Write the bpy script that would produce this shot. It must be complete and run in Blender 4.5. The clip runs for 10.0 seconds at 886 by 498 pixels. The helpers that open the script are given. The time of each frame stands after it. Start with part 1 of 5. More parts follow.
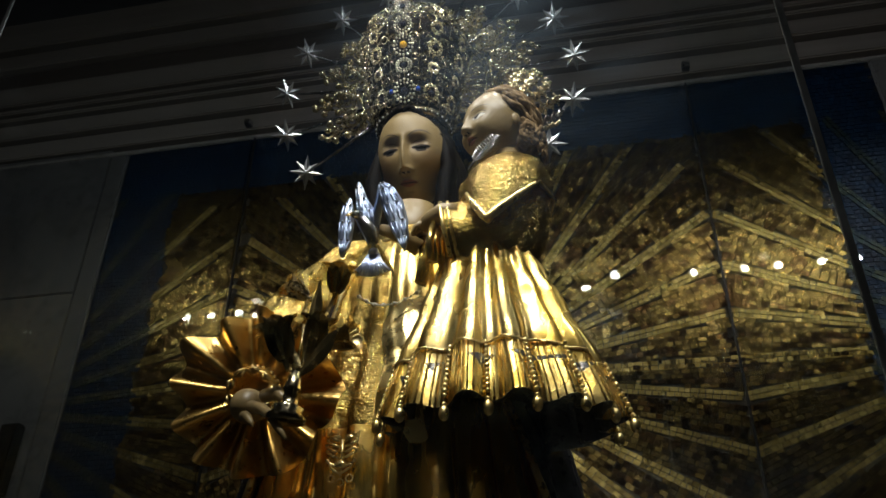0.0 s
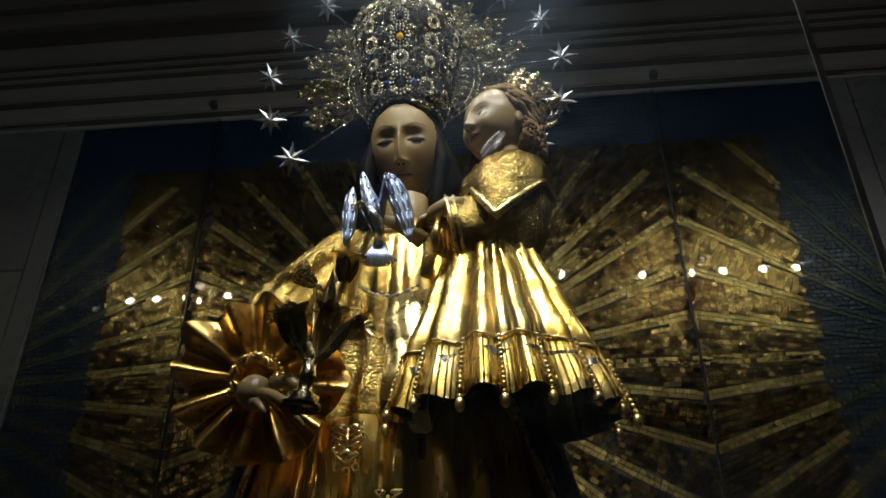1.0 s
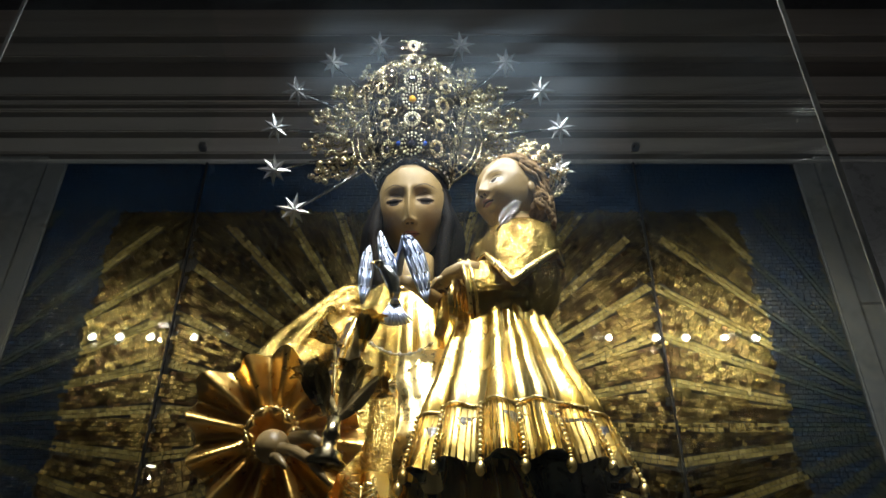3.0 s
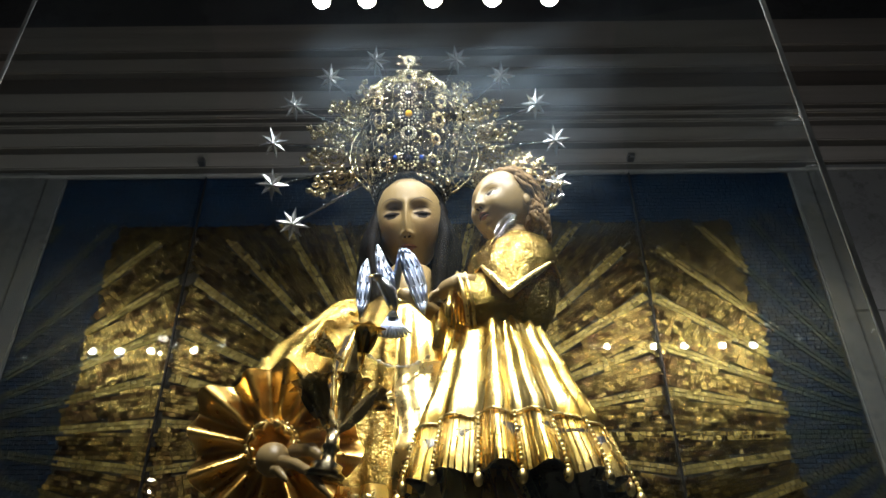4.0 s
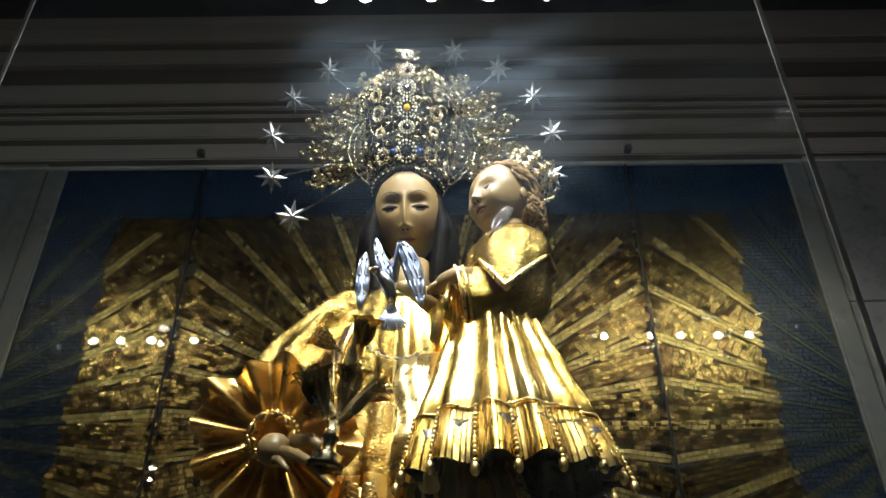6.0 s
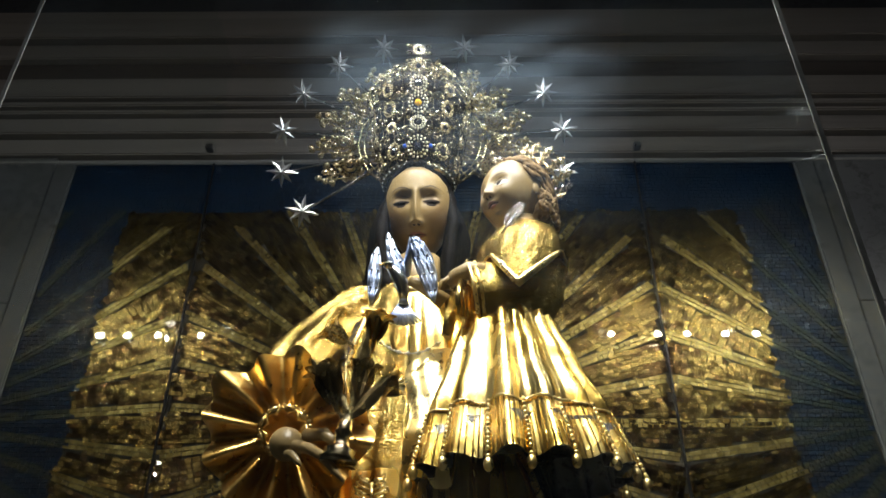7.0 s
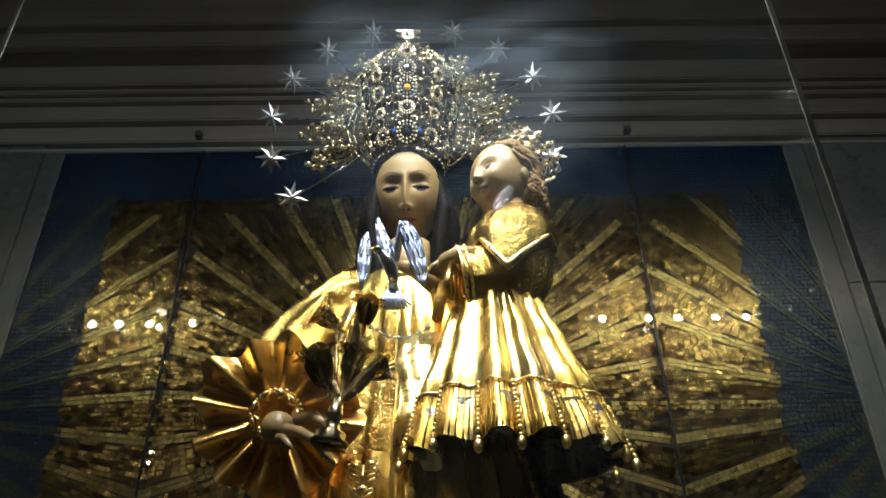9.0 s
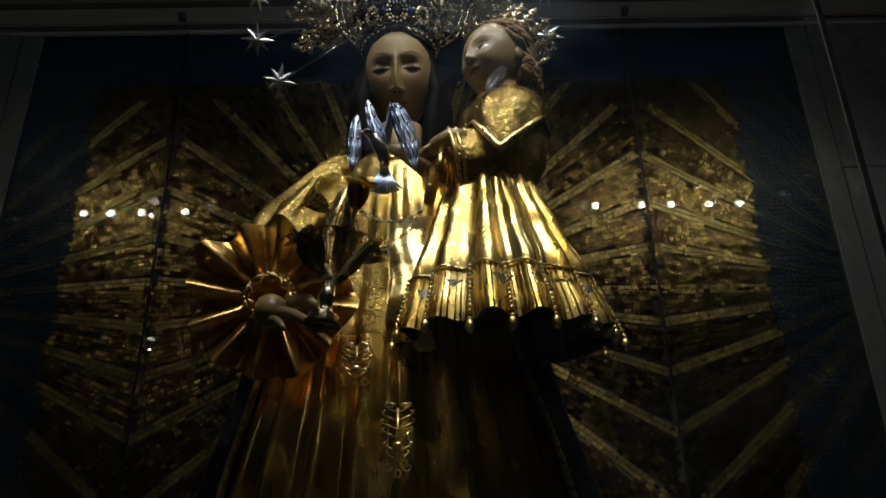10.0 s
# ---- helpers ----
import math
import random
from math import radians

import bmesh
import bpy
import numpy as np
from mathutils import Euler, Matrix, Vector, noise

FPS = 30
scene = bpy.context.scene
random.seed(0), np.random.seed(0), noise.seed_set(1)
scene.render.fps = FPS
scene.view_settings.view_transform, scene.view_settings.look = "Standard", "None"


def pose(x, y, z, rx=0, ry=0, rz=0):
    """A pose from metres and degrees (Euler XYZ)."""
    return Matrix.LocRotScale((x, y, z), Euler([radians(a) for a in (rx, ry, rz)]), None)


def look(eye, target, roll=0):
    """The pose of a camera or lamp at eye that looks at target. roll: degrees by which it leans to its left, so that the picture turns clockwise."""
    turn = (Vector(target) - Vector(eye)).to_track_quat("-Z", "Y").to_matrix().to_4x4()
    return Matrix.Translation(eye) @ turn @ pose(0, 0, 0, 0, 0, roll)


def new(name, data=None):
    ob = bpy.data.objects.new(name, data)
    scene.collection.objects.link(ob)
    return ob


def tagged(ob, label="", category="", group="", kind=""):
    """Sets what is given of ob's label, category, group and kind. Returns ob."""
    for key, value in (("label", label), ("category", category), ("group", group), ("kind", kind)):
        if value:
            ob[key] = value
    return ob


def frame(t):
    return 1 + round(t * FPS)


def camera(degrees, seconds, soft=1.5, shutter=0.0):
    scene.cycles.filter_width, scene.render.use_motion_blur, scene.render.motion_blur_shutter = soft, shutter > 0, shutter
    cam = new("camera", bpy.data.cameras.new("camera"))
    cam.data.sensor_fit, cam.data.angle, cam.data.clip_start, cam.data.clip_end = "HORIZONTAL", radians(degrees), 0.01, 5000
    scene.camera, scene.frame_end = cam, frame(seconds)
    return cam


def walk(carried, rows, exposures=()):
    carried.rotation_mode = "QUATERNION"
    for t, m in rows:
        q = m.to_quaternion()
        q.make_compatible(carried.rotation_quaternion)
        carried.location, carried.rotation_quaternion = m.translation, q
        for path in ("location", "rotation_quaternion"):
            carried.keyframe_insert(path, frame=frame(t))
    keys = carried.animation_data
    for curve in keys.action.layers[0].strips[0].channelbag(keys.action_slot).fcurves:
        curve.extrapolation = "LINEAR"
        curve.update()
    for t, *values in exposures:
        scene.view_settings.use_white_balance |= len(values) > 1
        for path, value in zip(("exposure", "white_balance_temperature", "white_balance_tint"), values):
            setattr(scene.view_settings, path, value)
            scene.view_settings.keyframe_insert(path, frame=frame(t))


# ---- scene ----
cam = camera(56.8, 10.0)
PATH = [
    (0, (0.393, -1.262, 1.475), (0.055, 0.402, 2.531), 0.5),
    (0.5, (0.336, -1.276, 1.473), (0.101, 0.406, 2.53), 0.1),
    (1, (0.241, -1.296, 1.467), (0.089, 0.404, 2.51), -0.4),
    (1.5, (0.168, -1.326, 1.462), (0.089, 0.376, 2.509), -0.4),
    (2, (0.105, -1.333, 1.464), (0.032, 0.373, 2.506), 0.4),
    (2.5, (0.099, -1.34, 1.472), (0.048, 0.332, 2.567), 0.6),
    (3, (0.106, -1.353, 1.47), (0.093, 0.291, 2.609), 0.3),
    (4.5, (0.112, -1.384, 1.462), (0.1, 0.246, 2.622), -0.5),
    (5, (0.115, -1.396, 1.462), (0.11, 0.242, 2.61), -0.5),
    (5.5, (0.118, -1.4, 1.459), (0.113, 0.244, 2.599), -0.6),
    (7, (0.095, -1.393, 1.457), (0.079, 0.257, 2.587), 0.1),
    (7.5, (0.093, -1.382, 1.452), (0.082, 0.265, 2.587), -0.3),
    (8, (0.096, -1.381, 1.454), (0.085, 0.278, 2.57), -0.3),
    (8.5, (0.099, -1.39, 1.454), (0.095, 0.268, 2.573), -0.6),
    (9, (0.101, -1.392, 1.449), (0.103, 0.275, 2.554), -0.7),
    (9.5, (0.101, -1.386, 1.439), (0.112, 0.327, 2.47), -0.8),
    (10, (0.105, -1.374, 1.444), (0.118, 0.425, 2.317), -1.1),
]
EXPOSURES = [(0, -0.98), (1, -1.12), (2, -1.05), (2.5, -0.5), (3, 0.0), (4.5, 0.2), (9, 0.15), (9.5, -0.4), (10, -1.8)]
walk(cam, [(t, look(eye, target, roll)) for t, eye, target, roll in PATH], EXPOSURES)

# ---- light: five spots inside the case look down, two bars beside it wash the mosaic, four unseen ceiling spots are added, a pendant behind ----
world = bpy.data.worlds.new("world")
scene.world = world
world.use_nodes = True
world.node_tree.nodes["Background"].inputs[0].default_value = (0.25, 0.3, 0.4, 1)
world.node_tree.nodes["Background"].inputs[1].default_value = 0.013
LAMP_Y, LAMP_Z = 0.0, 3.25
LAMP_X = [-0.213, -0.094, 0.08, 0.235, 0.385]
WASH_X = [-1.57, -1.44, -1.295, -1.09, 0.86, 1.08, 1.22, 1.40, 1.545]
WASH_Y, WASH_Z = -0.10, 3.33
SPOT_W, WASH_W, FRONT_W, PENDANT_W = 6.0, 1.5, 76.0, 2.6
FRONT_X = [-0.35, -0.05, 0.25, 0.55]
FRONT_Y, FRONT_Z = -1.0, 3.85
FRONT_AIM = Vector((0.08, 0.05, 2.40))


def lamp(name, kind, place, target, watts, colour, size, cone=110):
    data = bpy.data.lights.new(name, kind)
    data.energy, data.color = watts, colour
    if kind == "SPOT":
        data.spot_size, data.spot_blend, data.shadow_soft_size = radians(cone), 0.8, size
    elif kind == "AREA":
        data.shape, data.size = "DISK", size
    else:
        data.shadow_soft_size = size
    ob = new(name, data)
    ob.matrix_basis = look(place, target)
    return ob


for lx in LAMP_X:
    lamp("spot_light", "SPOT", (lx, LAMP_Y - 0.004, LAMP_Z - 0.030), (lx * 0.9, LAMP_Y - 0.02, 2.0), SPOT_W, (1.0, 0.98, 0.93), 0.011, 122)

for lx in WASH_X:
    lamp("wash_light", "SPOT", (lx, WASH_Y + 0.026, WASH_Z - 0.022), (lx * 0.75, 1.0, 2.00 if lx < 0 else 1.85), WASH_W * (0.6 if lx < 0 else 2.3), (1.0, 0.98, 0.93), 0.011, 100)
# unseen lamps, inferred from the gown's highlights; their reflections fall behind the statue
for lx in FRONT_X:
    lamp("front_spot_light", "SPOT", (lx, FRONT_Y, FRONT_Z), FRONT_AIM + Vector((0.3 * lx, 0, 0)), FRONT_W, (1.0, 0.98, 0.93), 0.025, 38)
PENDANTS = [(-2.1, -2.6, 3.60)]
for p in PENDANTS:
    lamp("pendant_light", "POINT", (p[0], p[1], p[2] - 0.09), (p[0], p[1], 0), PENDANT_W, (1.0, 0.93, 0.85), 0.012)


# ---- materials ----
class Mat:
    """A node material with a few shorthands."""

    def __init__(self, name):
        self.m = bpy.data.materials.new(name)
        self.m.use_nodes = True
        self.t = self.m.node_tree
        self.b = self.t.nodes["Principled BSDF"]
        self.pos = self.node("ShaderNodeTexCoord").outputs["Object"]

    def node(self, kind, **values):
        n = self.t.nodes.new(kind)
        for k, v in values.items():
            n.inputs[k.replace("_", " ")].default_value = v
        return n

    def link(self, a, b):
        self.t.links.new(a, b)

    def noise(self, scale, detail=4, rough=0.55, vector=None, stretch=None):
        n = self.node("ShaderNodeTexNoise", Scale=scale, Detail=detail, Roughness=rough)
        v = vector or self.pos
        if stretch:
            mp = self.node("ShaderNodeMapping")
            mp.inputs["Scale"].default_value = stretch
            self.link(v, mp.inputs["Vector"])
            v = mp.outputs[0]
        self.link(v, n.inputs["Vector"])
        return n.outputs["Fac"]

    def ramp(self, fac, *stops):
        n = self.node("ShaderNodeValToRGB")
        e = n.color_ramp.elements
        while len(e) < len(stops):
            e.new(0.5)
        for el, (at, c) in zip(e, stops):
            el.position, el.color = at, (*c, 1) if len(c) == 3 else c
        self.link(fac, n.inputs[0])
        return n.outputs[0]

    def mix(self, fac, a, b, mode="MIX"):
        n = self.t.nodes.new("ShaderNodeMix")
        n.data_type, n.blend_type = "RGBA", mode
        for src, slot in ((fac, 0), (a, 6), (b, 7)):
            if isinstance(src, (float, int)):
                n.inputs[slot].default_value = src
            elif isinstance(src, tuple):
                n.inputs[slot].default_value = (*src, 1)
            else:
                self.link(src, n.inputs[slot])
        return n.outputs[2]

    def grey(self, fac, lo, hi, a=0.3, b=0.7):
        n = self.node("ShaderNodeMapRange")
        for i, v in enumerate((a, b, lo, hi)):
            n.inputs[i + 1].default_value = v
        self.link(fac, n.inputs[0])
        return n.outputs[0]

    def bump(self, fac, strength, distance=0.002, before=None):
        n = self.node("ShaderNodeBump", Strength=strength, Distance=distance)
        self.link(fac, n.inputs["Height"])
        if before:
            self.link(before, n.inputs["Normal"])
        self.link(n.outputs[0], self.b.inputs["Normal"])
        return n.outputs[0]

    def set(self, **values):
        for k, v in values.items():
            s = self.b.inputs[k.replace("_", " ")]
            if isinstance(v, (float, int)):
                s.default_value = v
            elif isinstance(v, tuple):
                s.default_value = (*v, 1)
            else:
                self.link(v, s)
        return self


def metal(name, dark, light, rough, bump=0.25, scale=60, rough_spread=0.12, fine=420, deep=0.0015):
    k = Mat(name)
    a, b = k.noise(scale), k.noise(9, 3)
    c = k.mix(k.grey(b, 0, 1, 0.35, 0.65), dark, light)
    k.set(Base_Color=c, Metallic=1.0, Roughness=k.grey(a, rough - rough_spread / 2, rough + rough_spread))
    n = k.bump(a, bump, deep)
    k.bump(k.noise(fine, 2), bump * 0.7, 0.0006, n)
    return k.m




def leaf_gold(name, dark, light):
    """Gilding with burnished ridges and dull, punched ground in long streaks."""
    k = Mat(name)
    streak = k.noise(26, 3, stretch=(1, 1, 0.22))
    mask = k.grey(streak, 0, 1, 0.42, 0.6)
    c = k.mix(k.grey(k.noise(8, 3), 0, 1, 0.35, 0.65), dark, light)
    c = k.mix(k.mix(0.6, mask, (0, 0, 0)), c, (0.62, 0.38, 0.06))
    k.set(Base_Color=c, Metallic=1.0, Roughness=k.grey(streak, 0.19, 0.31, 0.4, 0.62))
    n = k.bump(k.noise(17, 3, stretch=(1, 1, 0.5)), 0.35, 0.006)
    n = k.bump(k.noise(55), 0.16, 0.0014, n)
    h = k.node("ShaderNodeMath")
    h.operation = "MULTIPLY"
    k.link(k.noise(330, 2), h.inputs[0])
    k.link(mask, h.inputs[1])
    k.bump(h.outputs[0], 0.6, 0.0016, n)
    return k.m


GOLD = leaf_gold("leaf_gold", (0.84, 0.53, 0.08), (1.0, 0.77, 0.31))
k = Mat("stippled_gold")
lump, grain = k.noise(46, 3), k.noise(190, 2)
k.set(Base_Color=k.mix(k.grey(k.noise(12, 3), 0, 1, 0.35, 0.65), (0.34, 0.21, 0.04), (0.64, 0.45, 0.13)), Metallic=1.0, Roughness=k.grey(lump, 0.14, 0.26))
k.bump(grain, 1.0, 0.0045, k.bump(lump, 0.6, 0.008))
GOLD_ROUGH = k.m
GOLD_TRIM = metal("bright_gold", (0.92, 0.68, 0.25), (1.0, 0.80, 0.38), 0.27, 0.1)
GOLD_PALE = metal("pale_gilt_silver", (0.66, 0.55, 0.31), (0.94, 0.82, 0.54), 0.24, 0.25, 140)
COPPER = metal("copper_gold", (0.60, 0.32, 0.06), (1.0, 0.68, 0.22), 0.30, 0.35)
SILVER = metal("silver", (0.45, 0.45, 0.45), (0.75, 0.75, 0.74), 0.14, 0.15)
SILVER_BLUE = metal("blued_silver", (0.28, 0.36, 0.56), (0.62, 0.69, 0.84), 0.36, 0.5, 200)
BEAD = metal("bead_silver_gilt", (0.55, 0.50, 0.36), (0.85, 0.79, 0.60), 0.36, 0.1)
DARK_GILT = metal("dark_silver_gilt", (0.20, 0.17, 0.10), (0.50, 0.43, 0.26), 0.18, 0.2, 140)
LILY = metal("tarnished_gilt", (0.30, 0.23, 0.10), (0.74, 0.58, 0.28), 0.19, 0.6)
PEWTER = metal("dark_pewter", (0.16, 0.14, 0.09), (0.5, 0.43, 0.27), 0.13, 0.2)
STEEL = metal("steel", (0.5, 0.5, 0.5), (0.62, 0.62, 0.62), 0.3, 0.05)


def painted(name, lo, hi, rough, scale=14, bump=0.06):
    k = Mat(name)
    a = k.noise(scale, 5)
    k.set(Base_Color=k.mix(k.grey(a, 0, 1), lo, hi), Roughness=k.grey(k.noise(50), rough - 0.05, rough + 0.08))
    k.bump(k.noise(160, 3), bump, 0.001)
    return k.m


SKIN = painted("painted_flesh", (0.265, 0.185, 0.078), (0.315, 0.222, 0.096), 0.36)
LIPS = painted("painted_lips", (0.17, 0.055, 0.03), (0.22, 0.075, 0.04), 0.4)
LASH_HOLLOW = painted("painted_lash_and_hollow", (0.012, 0.008, 0.006), (0.02, 0.013, 0.009), 0.7)
LASH_HOLLOW.node_tree.nodes["Principled BSDF"].inputs["Specular IOR Level"].default_value = 0.1
EYE_WHITE = painted("painted_eye", (0.7, 0.66, 0.58), (0.75, 0.7, 0.62), 0.15)
STAR_SILVER = metal("star_silver", (0.86, 0.86, 0.86), (0.95, 0.95, 0.95), 0.36, 0.12)
SHADOW_PAINT = painted("painted_brow_and_shade", (0.05, 0.030, 0.016), (0.08, 0.048, 0.026), 0.45)
# the dark mantle cloth; also fills hollows where only shade would be
CLOTH_AND_HOLLOWS = painted("dark_robe_and_hollows", (0.012, 0.011, 0.014), (0.03, 0.028, 0.035), 0.28, 8)
PEARL = painted("pearl", (0.75, 0.72, 0.62), (0.85, 0.82, 0.75), 0.12)


def hair(name, lo, hi):
    k = Mat(name)
    a = k.noise(30, 4, stretch=(3, 3, 0.35))
    k.set(Base_Color=k.mix(k.grey(a, 0, 1, 0.35, 0.65), lo, hi), Roughness=0.6, Specular_IOR_Level=0.04)
    k.bump(a, 0.7, 0.004)
    return k.m


HAIR = hair("dark_painted_hair", (0.003, 0.0022, 0.0018), (0.007, 0.005, 0.004))
CURLS = hair("brown_painted_curls", (0.12, 0.075, 0.035), (0.34, 0.23, 0.115))


def gem(name, colour):
    k = Mat(name)
    k.set(Base_Color=colour, Roughness=0.05, Coat_Weight=1.0)
    return k.m


GEM_BLUE, GEM_DARK, GEM_AMBER = gem("blue_gem", (0.02, 0.07, 0.4)), gem("dark_gem", (0.02, 0.02, 0.03)), gem("amber_gem", (0.8, 0.45, 0.03))


def marble(name, lo, mid, hi, rough, stretch, veins=True):
    k = Mat(name)
    a = k.noise(2.2, 8, 0.65, stretch=stretch)
    v = k.noise(1.1, 10, 0.7)
    c = k.ramp(a, (0.3, lo), (0.5, mid), (0.72, hi))
    vein = k.ramp(v, (0.485, (0, 0, 0)), (0.5, (1, 1, 1)), (0.515, (0, 0, 0)))
    if veins:
        c = k.mix(k.mix(0.5, vein, (0.0, 0.0, 0.0)), c, tuple(x * 0.5 for x in mid))
    k.set(Base_Color=c, Roughness=k.grey(k.noise(25), rough, rough + 0.12))
    k.bump(k.noise(90, 4), 0.08, 0.001)
    return k.m


MARBLE = marble("grey_marble", (0.22, 0.215, 0.21), (0.27, 0.265, 0.26), (0.33, 0.325, 0.31), 0.25, (1, 1, 1))
CORNICE = marble("brown_marble", (0.38, 0.33, 0.29), (0.50, 0.45, 0.40), (0.58, 0.53, 0.48), 0.3, (0.13, 1, 6), False)
# the cornice stone darkened: shade of the recessed bands put into the colour
SHADED_STONE = marble("shaded_brown_marble", (0.14, 0.115, 0.10), (0.19, 0.16, 0.14), (0.25, 0.21, 0.18), 0.35, (0.13, 1, 6), False)
TRIM_STONE = marble("pale_trim_stone", (0.5, 0.48, 0.44), (0.58, 0.56, 0.52), (0.65, 0.63, 0.6), 0.2, (1, 1, 1))
PLASTER = marble("dark_plaster", (0.10, 0.10, 0.11), (0.13, 0.13, 0.14), (0.16, 0.16, 0.17), 0.6, (1, 1, 1))
FLOOR = marble("floor_marble", (0.22, 0.2, 0.18), (0.3, 0.28, 0.25), (0.38, 0.36, 0.33), 0.25, (1, 1, 1))

k = Mat("clear_glass")
k.set(Base_Color=(0.96, 0.99, 0.97), Roughness=0.0, Transmission_Weight=1.0, IOR=1.75)
GLASS = k.m
k = Mat("coated_glass")
clear = k.node("ShaderNodeBsdfTransparent", Color=(0.97, 0.99, 0.98, 1))
gloss = k.node("ShaderNodeBsdfGlossy", Roughness=0.0)
pane_mix = k.node("ShaderNodeMixShader", Fac=0.07)
k.link(clear.outputs[0], pane_mix.inputs[1])
k.link(gloss.outputs[0], pane_mix.inputs[2])
k.link(pane_mix.outputs[0], k.t.nodes["Material Output"].inputs["Surface"])
SIDE_GLASS = k.m
k = Mat("glare_film_glass")
clear = k.node("ShaderNodeBsdfTransparent", Color=(0.985, 0.995, 0.99, 1))
gloss = k.node("ShaderNodeBsdfGlossy", Roughness=0.0)
pane_mix = k.node("ShaderNodeMixShader", Fac=0.03)
k.link(clear.outputs[0], pane_mix.inputs[1])
k.link(gloss.outputs[0], pane_mix.inputs[2])
# wipe marks and scratches shape a film added to spread the lamps' glare
wipe = k.ramp(k.noise(5.5, 6, 0.6, stretch=(1.0, 1.0, 2.6)), (0.40, (0.0, 0.0, 0.0)), (0.62, (1.0, 1.0, 1.0)))
scratch = k.ramp(k.noise(9, 3, 0.5, stretch=(0.7, 1.0, 7.0)), (0.60, (0.0, 0.0, 0.0)), (0.68, (1.0, 1.0, 1.0)))
film = k.node("ShaderNodeMath")
film.operation = "MULTIPLY_ADD"
k.link(k.mix(0.30, wipe, scratch), film.inputs[0])
film.inputs[1].default_value, film.inputs[2].default_value = 0.026, 0.003
# blue tint of the glare put into the film's colour
veil = k.node("ShaderNodeBsdfRefraction", Color=(0.60, 0.80, 1.0, 1), Roughness=0.60, IOR=1.45)
both = k.node("ShaderNodeMixShader")
k.link(film.outputs[0], both.inputs[0])
k.link(pane_mix.outputs[0], both.inputs[1])
k.link(veil.outputs[0], both.inputs[2])
k.link(both.outputs[0], k.t.nodes["Material Output"].inputs["Surface"])
FRONT_GLASS = k.m
# pale edge colour: the light gathered in the glass edge is painted in
k = Mat("bright_glass_edge")
k.set(Base_Color=k.mix(k.grey(k.noise(30, 3, stretch=(1, 1, 0.3)), 0, 1), (0.25, 0.27, 0.26), (0.75, 0.78, 0.76)), Roughness=0.3, Transmission_Weight=0.12, IOR=1.5)
EDGE = k.m
k = Mat("lit_lens")
k.set(Base_Color=(1, 1, 1), Emission_Color=(0.85, 0.93, 1.0), Emission_Strength=80.0)
LENS = k.m
k = Mat("wash_lens")
k.set(Base_Color=(1, 1, 1), Emission_Color=(0.9, 0.95, 1.0), Emission_Strength=24.0)
WASH_LENS = k.m
k = Mat("front_lens")
k.set(Base_Color=(1, 1, 1), Emission_Color=(0.95, 0.97, 1.0), Emission_Strength=60.0)
FRONT_LENS = k.m
# near black for the cap added inside the crown
k = Mat("crown_hollow_black")
k.set(Base_Color=k.mix(k.grey(k.noise(60), 0, 1), (0.006, 0.005, 0.005), (0.014, 0.011, 0.01)), Roughness=0.95, Specular_IOR_Level=0.05)
HOLLOW_BLACK = k.m
k = Mat("black_seal")
k.set(Base_Color=k.mix(k.grey(k.noise(30), 0, 1), (0.008, 0.008, 0.008), (0.02, 0.018, 0.015)), Roughness=0.35)
SEAL = k.m
k = Mat("pendant_glass")
k.set(Base_Color=(1, 1, 1), Emission_Color=(1.0, 0.93, 0.82), Emission_Strength=12.0)
PENDANT_GLASS = k.m
k = Mat("grout")
k.set(Base_Color=k.mix(k.grey(k.noise(40), 0, 1), (0.03, 0.024, 0.016), (0.07, 0.055, 0.035)), Roughness=0.85)
GROUT = k.m


def tessera_mat(name, stops, metallic, rough, single, cloud=(0.16, 0.09, 0.03), spread=0.4):
    """Glass paste: a colour of its own for each piece, cloudy inside, slightly rippled."""
    k = Mat(name)
    rnd = k.node("ShaderNodeObjectInfo").outputs["Random"] if single else k.node("ShaderNodeNewGeometry").outputs["Random Per Island"]
    c = k.ramp(rnd, *stops)
    c = k.mix(k.grey(k.noise(70), 0.0, 0.45), c, cloud)
    k.set(Base_Color=c, Metallic=metallic, Roughness=k.mix(k.grey(k.noise(120), 0.0, 0.3), k.ramp(rnd, *[(at, (rough + spread * more,) * 3) for at, more in ((0.0, 0.1), (0.2, 0.85), (0.33, 0.1), (0.5, 1.0), (0.64, 0.1), (0.8, 0.9), (1.0, 0.2))]), (rough + 0.16,) * 3))
    k.bump(k.noise(190, 3), 0.4, 0.0012)
    return k.m


RAY_STOPS = ((0.0, (0.42, 0.31, 0.10)), (0.5, (0.56, 0.43, 0.15)), (1.0, (0.34, 0.24, 0.07)))
GROUND_STOPS = ((0.0, (0.06, 0.025, 0.010)), (0.15, (0.13, 0.06, 0.022)), (0.22, (0.46, 0.30, 0.08)), (0.6, (0.64, 0.45, 0.14)), (1.0, (0.36, 0.22, 0.06)))
BLUE_STOPS = ((0.0, (0.001, 0.006, 0.019)), (0.5, (0.001, 0.013, 0.040)), (1.0, (0.002, 0.022, 0.060)))
RAY_GOLD = tessera_mat("ray_tesserae", RAY_STOPS, 1.0, 0.22, False, spread=0.2)
GROUND_GOLD = tessera_mat("gold_tesserae", GROUND_STOPS, 1.0, 0.11, False, spread=0.12)
BLUE_GLASS = tessera_mat("blue_tesserae", BLUE_STOPS, 0.0, 0.34, False, (0.0, 0.02, 0.06), 0.1)
